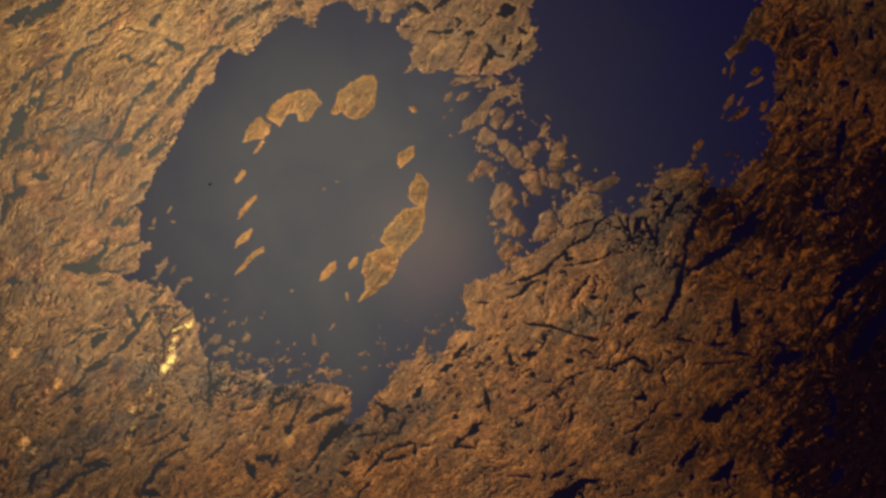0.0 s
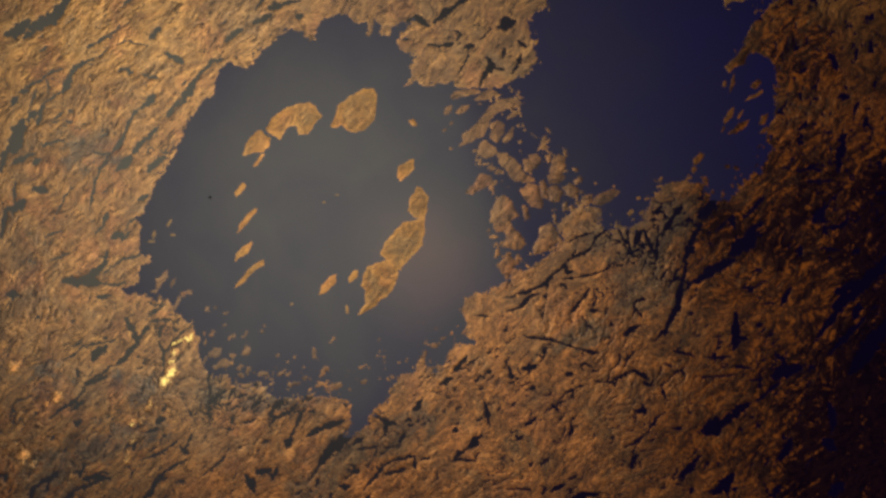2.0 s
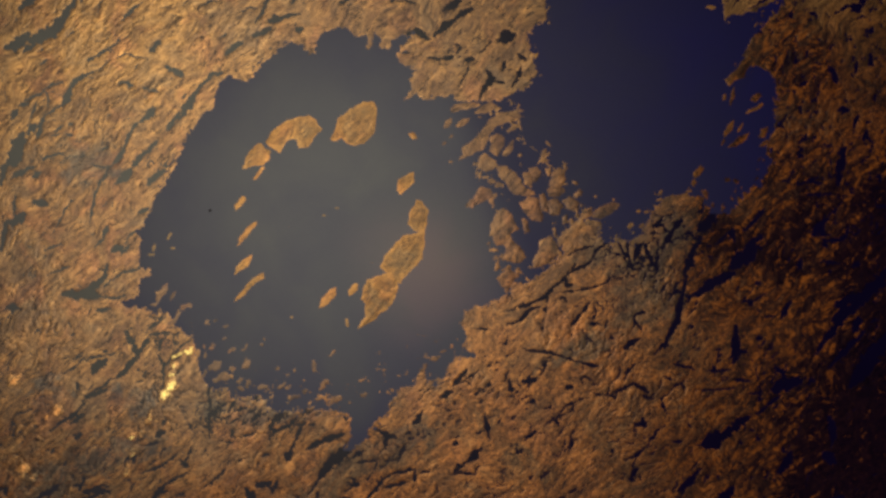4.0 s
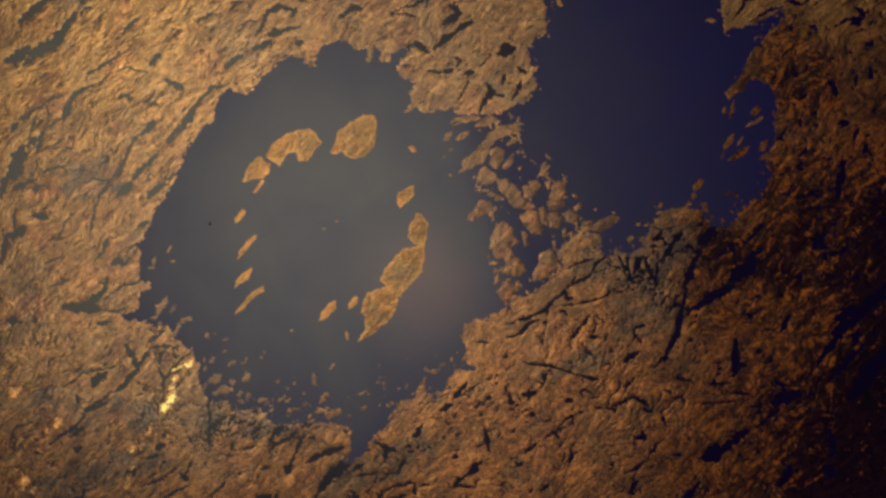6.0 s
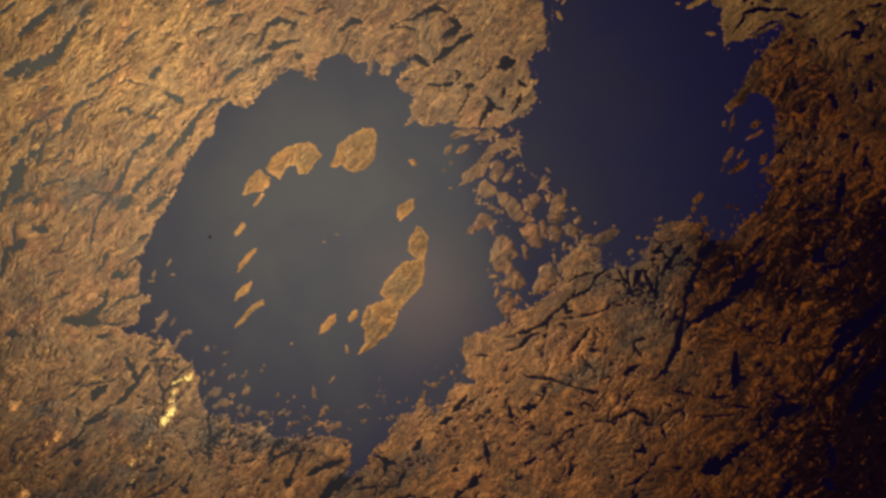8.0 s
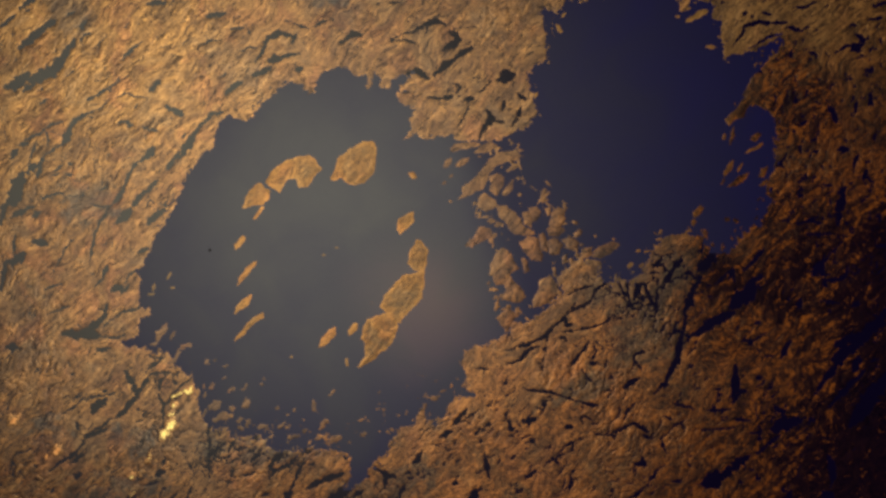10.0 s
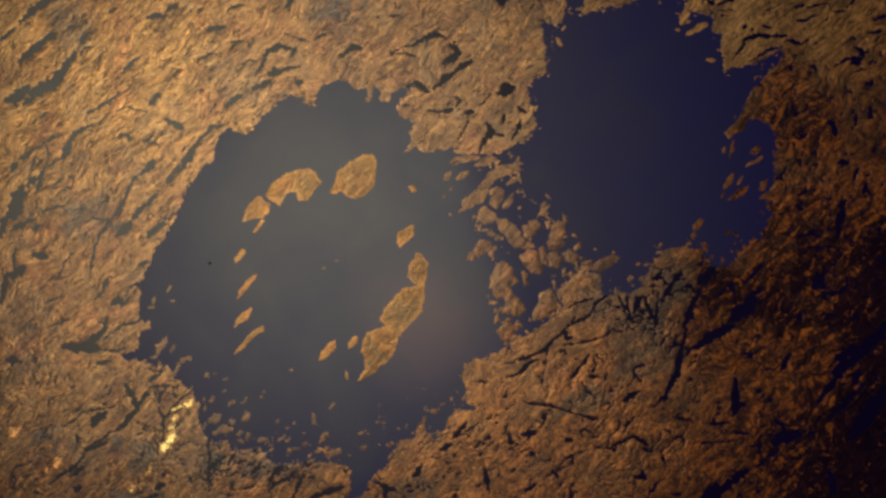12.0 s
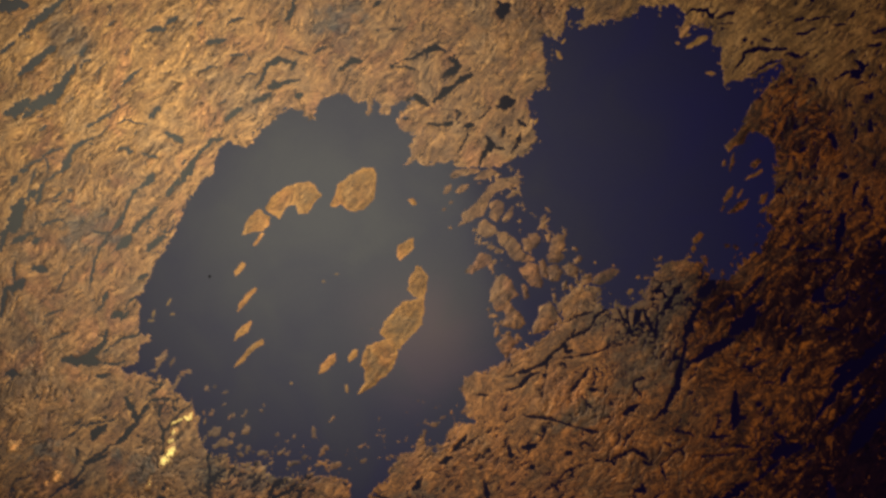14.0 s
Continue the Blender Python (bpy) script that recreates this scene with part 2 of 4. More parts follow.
# orange halo round the glints, painted as heath with very strong gloss
GLINT_HALO = tundra_material("glint_halo", (0.05, 0.020, 0.008), (0.14, 0.055, 0.018), (0.30, 0.13, 0.04), glow=2.3)

# ---- noise on the chart ----
TABLE = np.random.RandomState(7).rand(256, 256)


def lattice(x, y):
    xi, yi = np.floor(x).astype(int), np.floor(y).astype(int)
    u, v = x - xi, y - yi
    u, v = u * u * u * (u * (u * 6 - 15) + 10), v * v * v * (v * (v * 6 - 15) + 10)
    a, b = TABLE[yi & 255, xi & 255], TABLE[yi & 255, (xi + 1) & 255]
    c, d = TABLE[(yi + 1) & 255, xi & 255], TABLE[(yi + 1) & 255, (xi + 1) & 255]
    return (a + (b - a) * u) * (1 - v) + (c + (d - c) * u) * v


def fbm(x, y, octaves=4, gain=0.5):
    """Fractal noise, about -1 to 1."""
    total, weight, amp = 0.0, 0.0, 1.0
    for k in range(octaves):
        total = total + amp * (lattice(x + 17.3 * k, y + 41.7 * k) * 2 - 1)
        weight += amp
        x, y, amp = x * 2.03, y * 2.03, amp * gain
    return total / weight * 1.6


def grain_coords(x, y, stretch=2.8):
    """Coordinates along and across the rock's grain, which turns slowly over the country."""
    ca, sa = math.cos(radians(46)), math.sin(radians(46))
    along, across = x * ca - y * sa, x * sa + y * ca
    across = across + 26 * fbm(x / 150 + 9, y / 150 + 3, 3) + 6 * fbm(x / 28 + 2, y / 28, 2)
    along = along + 12 * fbm(x / 40, y / 40 + 6, 2)
    return along / stretch, across


def ragged(x, y, amount):
    """Shores wander: chart places pushed about by noise."""
    dx = amount * fbm(x / 17 + 5, y / 17, 4, 0.62)
    dy = amount * fbm(x / 17, y / 17 + 80, 4, 0.62)
    return x + dx, y + dy


def polygon_distance(px, py, pts):
    """Signed distance to a closed outline, below zero inside."""
    best = np.full(px.shape, 1e18)
    inside = np.zeros(px.shape, bool)
    n = len(pts)
    for k in range(n):
        (ax, ay), (bx, by) = pts[k], pts[(k + 1) % n]
        ex, ey = bx - ax, by - ay
        wx, wy = px - ax, py - ay
        t = np.clip((wx * ex + wy * ey) / (ex * ex + ey * ey + 1e-9), 0, 1)
        best = np.minimum(best, (wx - ex * t) ** 2 + (wy - ey * t) ** 2)
        if ay != by:
            inside ^= ((ay > py) != (by > py)) & (px < (bx - ax) * (py - ay) / (by - ay) + ax)
    d = np.sqrt(best)
    return np.where(inside, -d, d)


def stroke_distance(px, py, line, w):
    """Distance to a stretch of water that runs through the places of a line, w broad in its middle and narrower at its ends."""
    legs = [math.hypot(bx - ax, by - ay) for (ax, ay), (bx, by) in zip(line, line[1:])]
    total, run = sum(legs), 0.0
    out = np.full(px.shape, 1e3)
    for (ax, ay), (bx, by), leg in zip(line, line[1:], legs):
        ex, ey = bx - ax, by - ay
        t = np.clip(((px - ax) * ex + (py - ay) * ey) / (ex * ex + ey * ey + 1e-9), 0, 1)
        s = (run + t * leg) / total
        out = np.minimum(out, np.hypot(px - ax - ex * t, py - ay - ey * t) - w * (0.54 - 0.28 * (2 * s - 1) ** 2))
        run += leg
    return out


def fracture_distance(px, py, size):
    """Distance to the nearest joint of a shattered plate of rock: blocks a little longer than broad."""
    c, s = math.cos(radians(55)), math.sin(radians(55))
    u, v = (px * c - py * s) / (size * 2.0), (px * s + py * c) / size
    iu, iv = np.floor(u).astype(int), np.floor(v).astype(int)
    first, second = np.full(px.shape, 9.0), np.full(px.shape, 9.0)
    for a in (-1, 0, 1):
        for b in (-1, 0, 1):
            hu = iu + a + 0.1 + 0.8 * TABLE[(iv + b) & 255, (iu + a) & 255]
            hv = iv + b + 0.1 + 0.8 * TABLE[(iv + b + 91) & 255, (iu + a + 37) & 255]
            d = np.hypot(hu - u, hv - v)
            second = np.minimum(second, np.maximum(first, d))
            first = np.minimum(first, d)
    return (second - first) * size * 0.5


def pairs(*v):
    return list(zip(v[::2], v[1::2]))


# ---- outlines of the great lakes ----
WEST = pairs(303, 428, 308, 408, 322, 382, 336, 346, 354, 327, 378, 301, 388, 276, 394, 256, 402, 250, 436, 261, 452, 243, 474, 224, 490, 208, 502, 197,
             520, 192, 538, 197, 545, 216, 558, 212, 564, 194, 568, 182, 584, 174, 600, 168, 613, 163, 622, 173, 632, 181, 644, 180)
WEST += pairs(650, 192, 643, 204, 658, 206, 664, 176, 676, 186, 674, 204, 688, 207, 694, 190, 714, 178, 728, 182, 712, 196, 703, 218, 712, 233, 738, 240,
              728, 256, 725, 274, 712, 297, 732, 284, 746, 291, 762, 292, 800, 286, 830, 400, 872, 480, 868, 560, 893, 634)
WEST += pairs(880, 645, 850, 660, 824, 668, 815, 682, 822, 692, 826, 715, 821, 732, 843, 745, 836, 749, 815, 750, 800, 757, 794, 768, 788, 784, 774, 799,
              760, 788, 750, 768, 744, 780, 735, 797, 706, 802, 697, 820, 690, 836, 680, 850, 660, 866, 652, 884, 636, 906, 616, 914, 620, 892)
WEST += pairs(619, 870, 621, 856, 604, 846, 580, 845, 560, 842, 545, 838, 530, 841, 512, 846, 480, 842, 466, 819, 430, 820, 411, 815, 399, 804, 384, 806,
              366, 800, 352, 772, 350, 736, 340, 715, 324, 706, 314, 690, 300, 672, 290, 665, 262, 665, 226, 659)
WEST += pairs(215, 652, 236, 646, 246, 636, 247, 611, 262, 606, 272, 600, 262, 592, 251, 592, 246, 578, 248, 556, 247, 540, 240, 526, 251, 516, 264, 500,
              273, 475, 284, 450)
EAST = pairs(1000, 24, 1012, 8, 1032, 14, 1040, 30, 1020, 42, 1040, 45, 1060, 38, 1084, 30, 1100, 38, 1122, 26, 1142, 12, 1170, 12, 1196, 8, 1208, 22, 1216, 34,
             1203, 52, 1206, 66, 1218, 62, 1226, 46, 1240, 42, 1258, 52, 1264, 66, 1258, 82, 1274, 84)
EAST += pairs(1278, 112, 1288, 145, 1305, 142, 1330, 140, 1350, 130, 1372, 118, 1386, 110, 1378, 130, 1366, 147, 1348, 167, 1334, 180, 1321, 196, 1316, 214,
              1313, 230, 1332, 234, 1355, 240, 1370, 250, 1378, 265, 1372, 290, 1369, 322, 1374, 344, 1361, 362, 1356, 386, 1364, 400)
EAST += pairs(1360, 420, 1348, 442, 1324, 454, 1306, 476, 1296, 494, 1270, 497, 1250, 480, 1241, 460, 1212, 462, 1180, 468, 1158, 480, 1148, 506, 1132, 530,
              1118, 548, 1104, 540, 1100, 528, 1088, 532, 1078, 546, 1066, 538, 1066, 518, 1060, 506, 1040, 494, 1020, 470)
EAST += pairs(1000, 436, 965, 398, 930, 372, 918, 330, 906, 300, 902, 286, 922, 280, 940, 262, 950, 241, 945, 226, 948, 210, 936, 204, 936, 176, 946, 164,
              965, 150, 966, 120, 972, 106, 966, 92, 964, 73, 990, 64, 1000, 50)
STRAIT = pairs(797, 290, 830, 294, 862, 297, 882, 295, 902, 286, 906, 300, 930, 372, 1000, 436, 1040, 494, 1060, 506, 1040, 507, 1020, 511, 1003, 524, 991, 545,
               999, 564, 986, 580, 972, 592, 957, 606, 945, 612, 925, 620, 893, 634, 868, 560, 872, 480, 830, 400)

# ---- small lakes, rivers and bogs: a breadth, then the places that the water runs through ----
WATER_NORTH_WEST = [
    (24, 0, 12, 20, 8, 46, 10), (14, 36, 62, 62, 40, 82, 24, 112, 0), (9, 0, 95, 14, 84, 27, 73), (16, 36, 131, 58, 112, 75, 98, 99, 83),
    (19, 12, 203, 35, 192, 52, 178), (23, 54, 190, 86, 176, 112, 152), (13, 106, 160, 122, 134, 132, 116), (10, 42, 207, 62, 196),
    (10, 143, 98, 153, 84), (5, 144, 122, 148, 108, 161, 106), (7, 213, 155, 228, 140, 240, 130, 252, 122)]
WATER_UPPER_HEATH = [
    (11, 264, 54, 291, 52), (9, 292, 47, 300, 38, 314, 29), (9, 366, 76, 380, 72, 402, 70), (5, 362, 126, 372, 118, 385, 118),
    (10, 264, 209, 272, 202, 282, 191), (6, 154, 225, 172, 214, 190, 206, 202, 196, 213, 183), (4, 206, 218, 226, 214, 244, 218, 266, 224),
    (4, 190, 47, 206, 36), (4, 118, 183, 131, 173), (6, 120, 74, 133, 67), (7, 350, 47, 359, 37), (4, 282, 134, 299, 127), (3, 168, 131, 190, 111)]
WATER_RIDGE = [
    (13, 296, 236, 308, 242, 324, 251), (5, 252, 270, 264, 276, 282, 279), (6, 70, 231, 85, 223), (14, 112, 302, 118, 284, 127, 270),
    (9, 124, 270, 136, 260, 154, 249), (4, 150, 251, 176, 240, 197, 221), (5, 78, 277, 92, 266, 113, 263), (4, 30, 306, 50, 294, 72, 284, 83, 276),
    (4, 84, 302, 84, 286, 80, 277), (4, 50, 342, 58, 320, 67, 297), (12, 20, 326, 31, 311), (6, 36, 304, 53, 300)]
WATER_WEST_BOGS = [
    (5, 62, 345, 78, 326, 96, 310, 113, 299), (10, 48, 353, 58, 341, 73, 337), (10, 65, 358, 73, 344), (27, 24, 408, 30, 380, 41, 357),
    (12, 2, 446, 7, 420, 15, 398), (11, 20, 433, 40, 422, 60, 411), (8, 59, 431, 73, 423), (4, 95, 353, 113, 339), (4, 92, 357, 107, 352),
    (3, 80, 380, 93, 376), (4, 117, 357, 129, 356), (5, 76, 399, 96, 392, 111, 390), (5, 163, 411, 182, 412, 201, 408), (4, 177, 441, 186, 426, 193, 413)]
WATER_WEST_VALLEY = [
    (9, 199, 410, 212, 394, 223, 375), (7, 222, 378, 228, 358, 233, 348), (5, 231, 351, 246, 334, 260, 325), (12, 256, 329, 268, 318, 277, 307),
    (12, 235, 413, 250, 396, 264, 382, 278, 368), (15, 209, 441, 220, 430, 231, 417), (12, 261, 443, 274, 430, 292, 419),
    (14, 320, 324, 334, 304, 345, 282), (8, 342, 287, 356, 268, 372, 254, 382, 247), (9, 295, 348, 306, 332, 319, 315), (8, 370, 251, 394, 244)]
WATER_WEST_SHORE = [
    (4, 318, 291, 331, 281), (4, 175, 385, 191, 377), (4, 94, 529, 106, 508, 114, 492, 124, 476, 135, 467),
    (6, 157, 513, 162, 488, 168, 464, 176, 446, 187, 428), (4, 79, 557, 95, 553, 113, 549), (5, 89, 603, 104, 596, 126, 586), (10, 182, 536, 191, 518),
    (5, 167, 557, 178, 546, 185, 535), (13, 199, 563, 217, 555), (6, 220, 550, 230, 534, 243, 524), (14, 58, 473, 82, 478), (16, 18, 511, 34, 505, 42, 496)]
WATER_SOUTH_WEST = [
    (7, 29, 463, 24, 492), (10, 2, 562, 6, 530, 15, 503), (9, 243, 495, 262, 487), (17, 114, 637, 150, 640, 182, 643), (13, 146, 634, 176, 618, 188, 604),
    (7, 185, 608, 191, 586), (5, 185, 623, 206, 606, 222, 598, 246, 592, 251, 578), (6, 181, 645, 206, 644, 224, 640), (16, 14, 662, 31, 660),
    (9, 170, 668, 196, 664), (7, 226, 552, 222, 560, 214, 566), (4, 170, 590, 190, 600)]
WATER_CROSSING = [
    (7, 88, 882, 110, 865, 130, 850, 152, 829), (7, 148, 828, 170, 808, 190, 792, 206, 785), (11, 204, 787, 222, 772, 242, 748), (11, 243, 748, 235, 725, 221, 704),
    (8, 241, 747, 255, 725, 263, 711), (5, 256, 711, 275, 708, 302, 706), (6, 258, 702, 275, 690, 292, 677), (8, 122, 869, 150, 850), (5, 144, 756, 170, 748, 207, 742),
    (5, 111, 781, 130, 768, 146, 754), (19, 164, 778, 186, 752), (5, 278, 743, 290, 762, 288, 792)]
WATER_SOUTH_CREEKS = [
    (5, 284, 776, 300, 758, 318, 735, 341, 714), (6, 283, 737, 285, 719), (8, 158, 823, 191, 804), (5, 370, 892, 371, 840, 370, 790, 372, 740),
    (6, 370, 858, 385, 841, 402, 829), (9, 48, 1032, 62, 1003, 80, 990), (13, 74, 994, 104, 977), (7, 80, 1013, 86, 993), (8, 92, 1047, 115, 1025, 130, 1010, 150, 1000),
    (13, 148, 989, 170, 985, 194, 989), (8, 146, 1006, 172, 994), (5, 255, 906, 278, 902)]
WATER_SOUTH = [
    (10, 252, 1034, 268, 1008, 280, 988, 296, 970), (7, 292, 974, 312, 963, 332, 955), (15, 252, 1031, 283, 1040), (6, 324, 940, 334, 926, 341, 908), (11, 320, 935, 332, 944),
    (5, 248, 955, 280, 945, 300, 931, 317, 917), (10, 273, 889, 292, 881), (5, 358, 983, 378, 968, 400, 947), (18, 436, 984, 449, 1008), (10, 453, 977, 480, 971),
    (6, 488, 1047, 510, 1029), (7, 524, 1017, 536, 1007)]
WATER_OUTLET = [
    (20, 618, 914, 602, 925, 582, 938), (13, 590, 932, 575, 948, 562, 966), (5, 568, 956, 556, 978, 545, 996), (10, 624, 926, 645, 915),
    (11, 543, 914, 565, 902, 585, 893, 606, 883), (7, 510, 926, 518, 905, 530, 880, 540, 866), (13, 508, 932, 516, 916), (8, 476, 897, 488, 880, 522, 867),
    (9, 662, 872, 682, 886, 700, 891), (8, 682, 912, 684, 888), (13, 732, 868, 749, 847)]
WATER_SOUTH_MIDDLE = [
    (5, 704, 935, 712, 918, 716, 905), (6, 633, 936, 667, 935), (7, 644, 1006, 668, 978, 686, 962, 702, 953), (8, 698, 955, 720, 951, 734, 947), (7, 733, 946, 736, 967),
    (7, 683, 981, 717, 972), (6, 630, 1047, 642, 1028, 657, 1015), (7, 746, 953, 762, 951), (12, 603, 1002, 618, 1000), (7, 560, 1002, 563, 987),
    (7, 480, 990, 490, 968), (4, 400, 940, 412, 930), (10, 490, 862, 500, 848), (9, 446, 862, 462, 850)]
WATER_MARSH = [
    (5, 411, 826, 404, 847), (6, 418, 843, 441, 837), (6, 439, 847, 454, 841), (5, 446, 872, 462, 861), (7, 478, 884, 489, 850), (6, 499, 848, 506, 833), (6, 514, 868, 527, 853),
    (5, 405, 866, 424, 858), (5, 430, 890, 452, 884), (6, 534, 853, 541, 838), (5, 546, 872, 562, 862), (5, 384, 838, 396, 846), (4, 392, 900, 418, 898), (4, 332, 862, 340, 880),
    (4, 420, 934, 440, 928), (5, 462, 925, 478, 918)]
WATER_NORTH = [
    (7, 403, 43, 415, 36, 434, 33), (10, 507, 37, 516, 22, 522, 0), (8, 664, 13, 673, 1), (6, 692, 51, 708, 51), (6, 409, 97, 433, 96), (5, 437, 91, 445, 105),
    (13, 470, 124, 486, 109, 503, 104), (8, 452, 158, 466, 138, 478, 120), (8, 497, 104, 517, 111), (8, 517, 124, 525, 108), (4, 424, 139, 440, 130, 457, 130),
    (4, 505, 84, 525, 90, 549, 96), (5, 555, 95, 566, 88, 577, 83)]
WATER_NORTH_LAKES = [
    (15, 479, 154, 502, 147), (7, 498, 146, 531, 142), (13, 450, 180, 466, 176, 479, 165), (10, 523, 173, 534, 165), (4, 522, 166, 522, 154), (9, 401, 215, 412, 202, 429, 191),
    (13, 613, 115, 628, 107, 640, 111), (5, 602, 122, 615, 119), (7, 693, 121, 699, 114), (4, 700, 118, 720, 118, 736, 121), (9, 733, 102, 750, 90, 770, 84, 788, 92), (4, 699, 114, 737, 99)]
WATER_NORTH_ISTHMUS = [
    (14, 784, 135, 800, 126, 814, 117), (9, 798, 103, 813, 116), (12, 768, 180, 788, 162, 807, 149), (10, 803, 149, 822, 140, 836, 132), (24, 886, 23, 901, 8), (5, 884, 35, 893, 27),
    (19, 882, 189, 898, 182, 910, 177), (4, 849, 211, 860, 200, 871, 189), (4, 799, 196, 812, 194, 818, 202, 807, 215), (9, 784, 222, 802, 217), (11, 823, 222, 838, 222),
    (12, 720, 178, 740, 171, 758, 186), (5, 714, 211, 726, 209)]
WATER_PENINSULA = [
    (5, 755, 220, 786, 222), (10, 864, 243, 872, 256, 862, 268, 853, 282), (6, 878, 262, 892, 264), (6, 811, 270, 824, 250, 831, 233), (6, 889, 242, 895, 224), (7, 904, 271, 918, 255, 923, 236),
    (4, 837, 231, 847, 224), (7, 916, 212, 932, 223), (5, 850, 296, 853, 278), (6, 1268, 33, 1285, 24, 1302, 22), (4, 1270, 43, 1300, 41), (8, 1318, 93, 1345, 86, 1392, 88)]
WATER_NORTH_EAST = [
    (6, 1299, 127, 1314, 110, 1317, 93), (5, 1326, 133, 1342, 124, 1358, 114, 1386, 106), (7, 1406, 59, 1425, 58, 1442, 51), (6, 1406, 37, 1424, 33), (4, 1428, 36, 1472, 30), (7, 1476, 44, 1500, 44),
    (8, 1393, 96, 1420, 100, 1432, 95), (5, 1349, 69, 1367, 72), (6, 1478, 142, 1500, 128, 1532, 125), (7, 1538, 83, 1562, 80), (5, 1544, 61, 1572, 51), (5, 1498, 37, 1516, 20)]
WATER_EAST = [
    (9, 1469, 203, 1477, 194), (12, 1466, 236, 1476, 250, 1479, 266), (10, 1538, 234, 1543, 221), (8, 1514, 243, 1518, 226), (6, 1418, 269, 1432, 259), (8, 1513, 343, 1517, 323),
    (14, 1482, 444, 1487, 415, 1496, 382), (5, 1458, 372, 1477, 378), (14, 1438, 533, 1452, 518, 1464, 506), (9, 1456, 540, 1480, 545, 1496, 535, 1502, 518), (5, 1424, 460, 1472, 463),
    (6, 1453, 580, 1487, 583), (10, 1508, 588, 1522, 578)]
WATER_DARK_COAST = [
    (5, 843, 699, 867, 702), (6, 900, 692, 922, 684, 935, 664), (5, 926, 668, 957, 659), (8, 1011, 694, 1022, 680, 1034, 665, 1044, 651), (9, 1043, 692, 1057, 690), (4, 1069, 701, 1077, 686),
    (4, 1029, 701, 1045, 720, 1057, 729), (5, 922, 734, 950, 738, 980, 743, 1010, 752, 1040, 763), (9, 1034, 762, 1058, 766), (9, 1106, 734, 1122, 722, 1134, 716), (6, 1070, 742, 1082, 738)]
WATER_SOUTH_EAST = [
    (6, 948, 769, 964, 770), (12, 925, 793, 947, 789), (11, 901, 790, 906, 811), (5, 903, 819, 920, 811), (8, 843, 817, 849, 803), (7, 798, 802, 812, 790, 826, 771), (12, 782, 819, 797, 811),
    (10, 1002, 805, 1014, 801), (4, 1053, 815, 1067, 816), (5, 1083, 813, 1105, 806, 1122, 797), (9, 1117, 796, 1135, 802, 1148, 812), (6, 1158, 744, 1175, 725, 1186, 710)]
WATER_FAR_SOUTH = [
    (4, 988, 852, 1000, 838, 1020, 826, 1042, 822), (4, 963, 873, 985, 855, 1002, 849), (9, 858, 852, 862, 870, 866, 890), (5, 843, 885, 860, 879), (18, 834, 930, 849, 915), (6, 803, 954, 822, 940, 834, 928),
    (5, 795, 957, 820, 955, 842, 957), (6, 839, 958, 848, 938), (9, 932, 893, 950, 881), (5, 911, 921, 927, 911), (6, 903, 859, 914, 853), (6, 935, 967, 943, 959), (5, 1168, 828, 1182, 847)]
WATER_SOUTH_EDGE = [
    (22, 978, 1048, 1015, 1030, 1032, 1015), (12, 1024, 1018, 1058, 1013), (9, 973, 1011, 990, 1003, 1000, 995), (4, 896, 1007, 942, 1007), (7, 1106, 933, 1128, 922, 1142, 908), (6, 1143, 907, 1160, 885, 1177, 868),
    (8, 1118, 963, 1130, 945), (33, 1248, 904, 1276, 890), (15, 1272, 898, 1295, 875, 1312, 858), (17, 1206, 984, 1227, 962), (6, 1222, 964, 1242, 946), (5, 1188, 900, 1207, 898)]
WATER_DARK_SOUTH = [
    (21, 1268, 1014, 1285, 995, 1297, 982), (6, 1252, 1013, 1272, 1007), (15, 1378, 954, 1392, 935, 1399, 917), (19, 1458, 917, 1478, 938), (8, 1471, 908, 1475, 868), (19, 1468, 1014, 1492, 998),
    (13, 1203, 646, 1200, 680, 1188, 705, 1176, 733), (14, 1302, 694, 1304, 730, 1297, 760), (12, 1383, 678, 1400, 651), (13, 1446, 743, 1462, 718, 1485, 690, 1502, 670)]
WATER_FAR_EAST = [
    (19, 1476, 684, 1505, 665, 1532, 646), (9, 1468, 767, 1490, 745, 1510, 722, 1532, 703), (14, 1513, 704, 1521, 678), (27, 1508, 798, 1530, 768, 1550, 740, 1572, 712), (21, 1368, 808, 1395, 795, 1414, 789),
    (13, 1372, 767, 1394, 787), (8, 1338, 850, 1360, 835, 1382, 816), (5, 1303, 790, 1327, 792), (9, 1305, 868, 1330, 854), (5, 1243, 808, 1302, 805)]
WATER_FAR_EAST_LAKES = [
    (5, 1248, 775, 1292, 772), (5, 1188, 759, 1215, 765, 1232, 773), (13, 1469, 856, 1476, 894), (15, 1480, 658, 1510, 645, 1538, 638), (22, 1526, 644, 1550, 620, 1574, 592),
    (30, 1298, 586, 1318, 572, 1332, 556), (17, 1236, 640, 1262, 617, 1300, 600), (10, 1222, 643, 1244, 628), (13, 1320, 551, 1348, 536), (9, 1317, 523, 1335, 508, 1354, 488), (8, 1414, 593, 1421, 577)]
WATER_FRACTURED = [
    (6, 944, 652, 968, 640, 985, 622, 1002, 608, 1021, 584), (6, 898, 667, 930, 658, 966, 644), (5, 998, 636, 1030, 630, 1055, 625, 1075, 615, 1087, 603), (6, 1008, 602, 1030, 589, 1048, 578),
    (5, 1046, 580, 1055, 562, 1068, 552, 1083, 538), (4, 1003, 571, 1020, 560, 1052, 553), (7, 1028, 500, 1055, 502, 1078, 509), (7, 1112, 546, 1112, 570, 1119, 593), (10, 1122, 576, 1136, 546)]
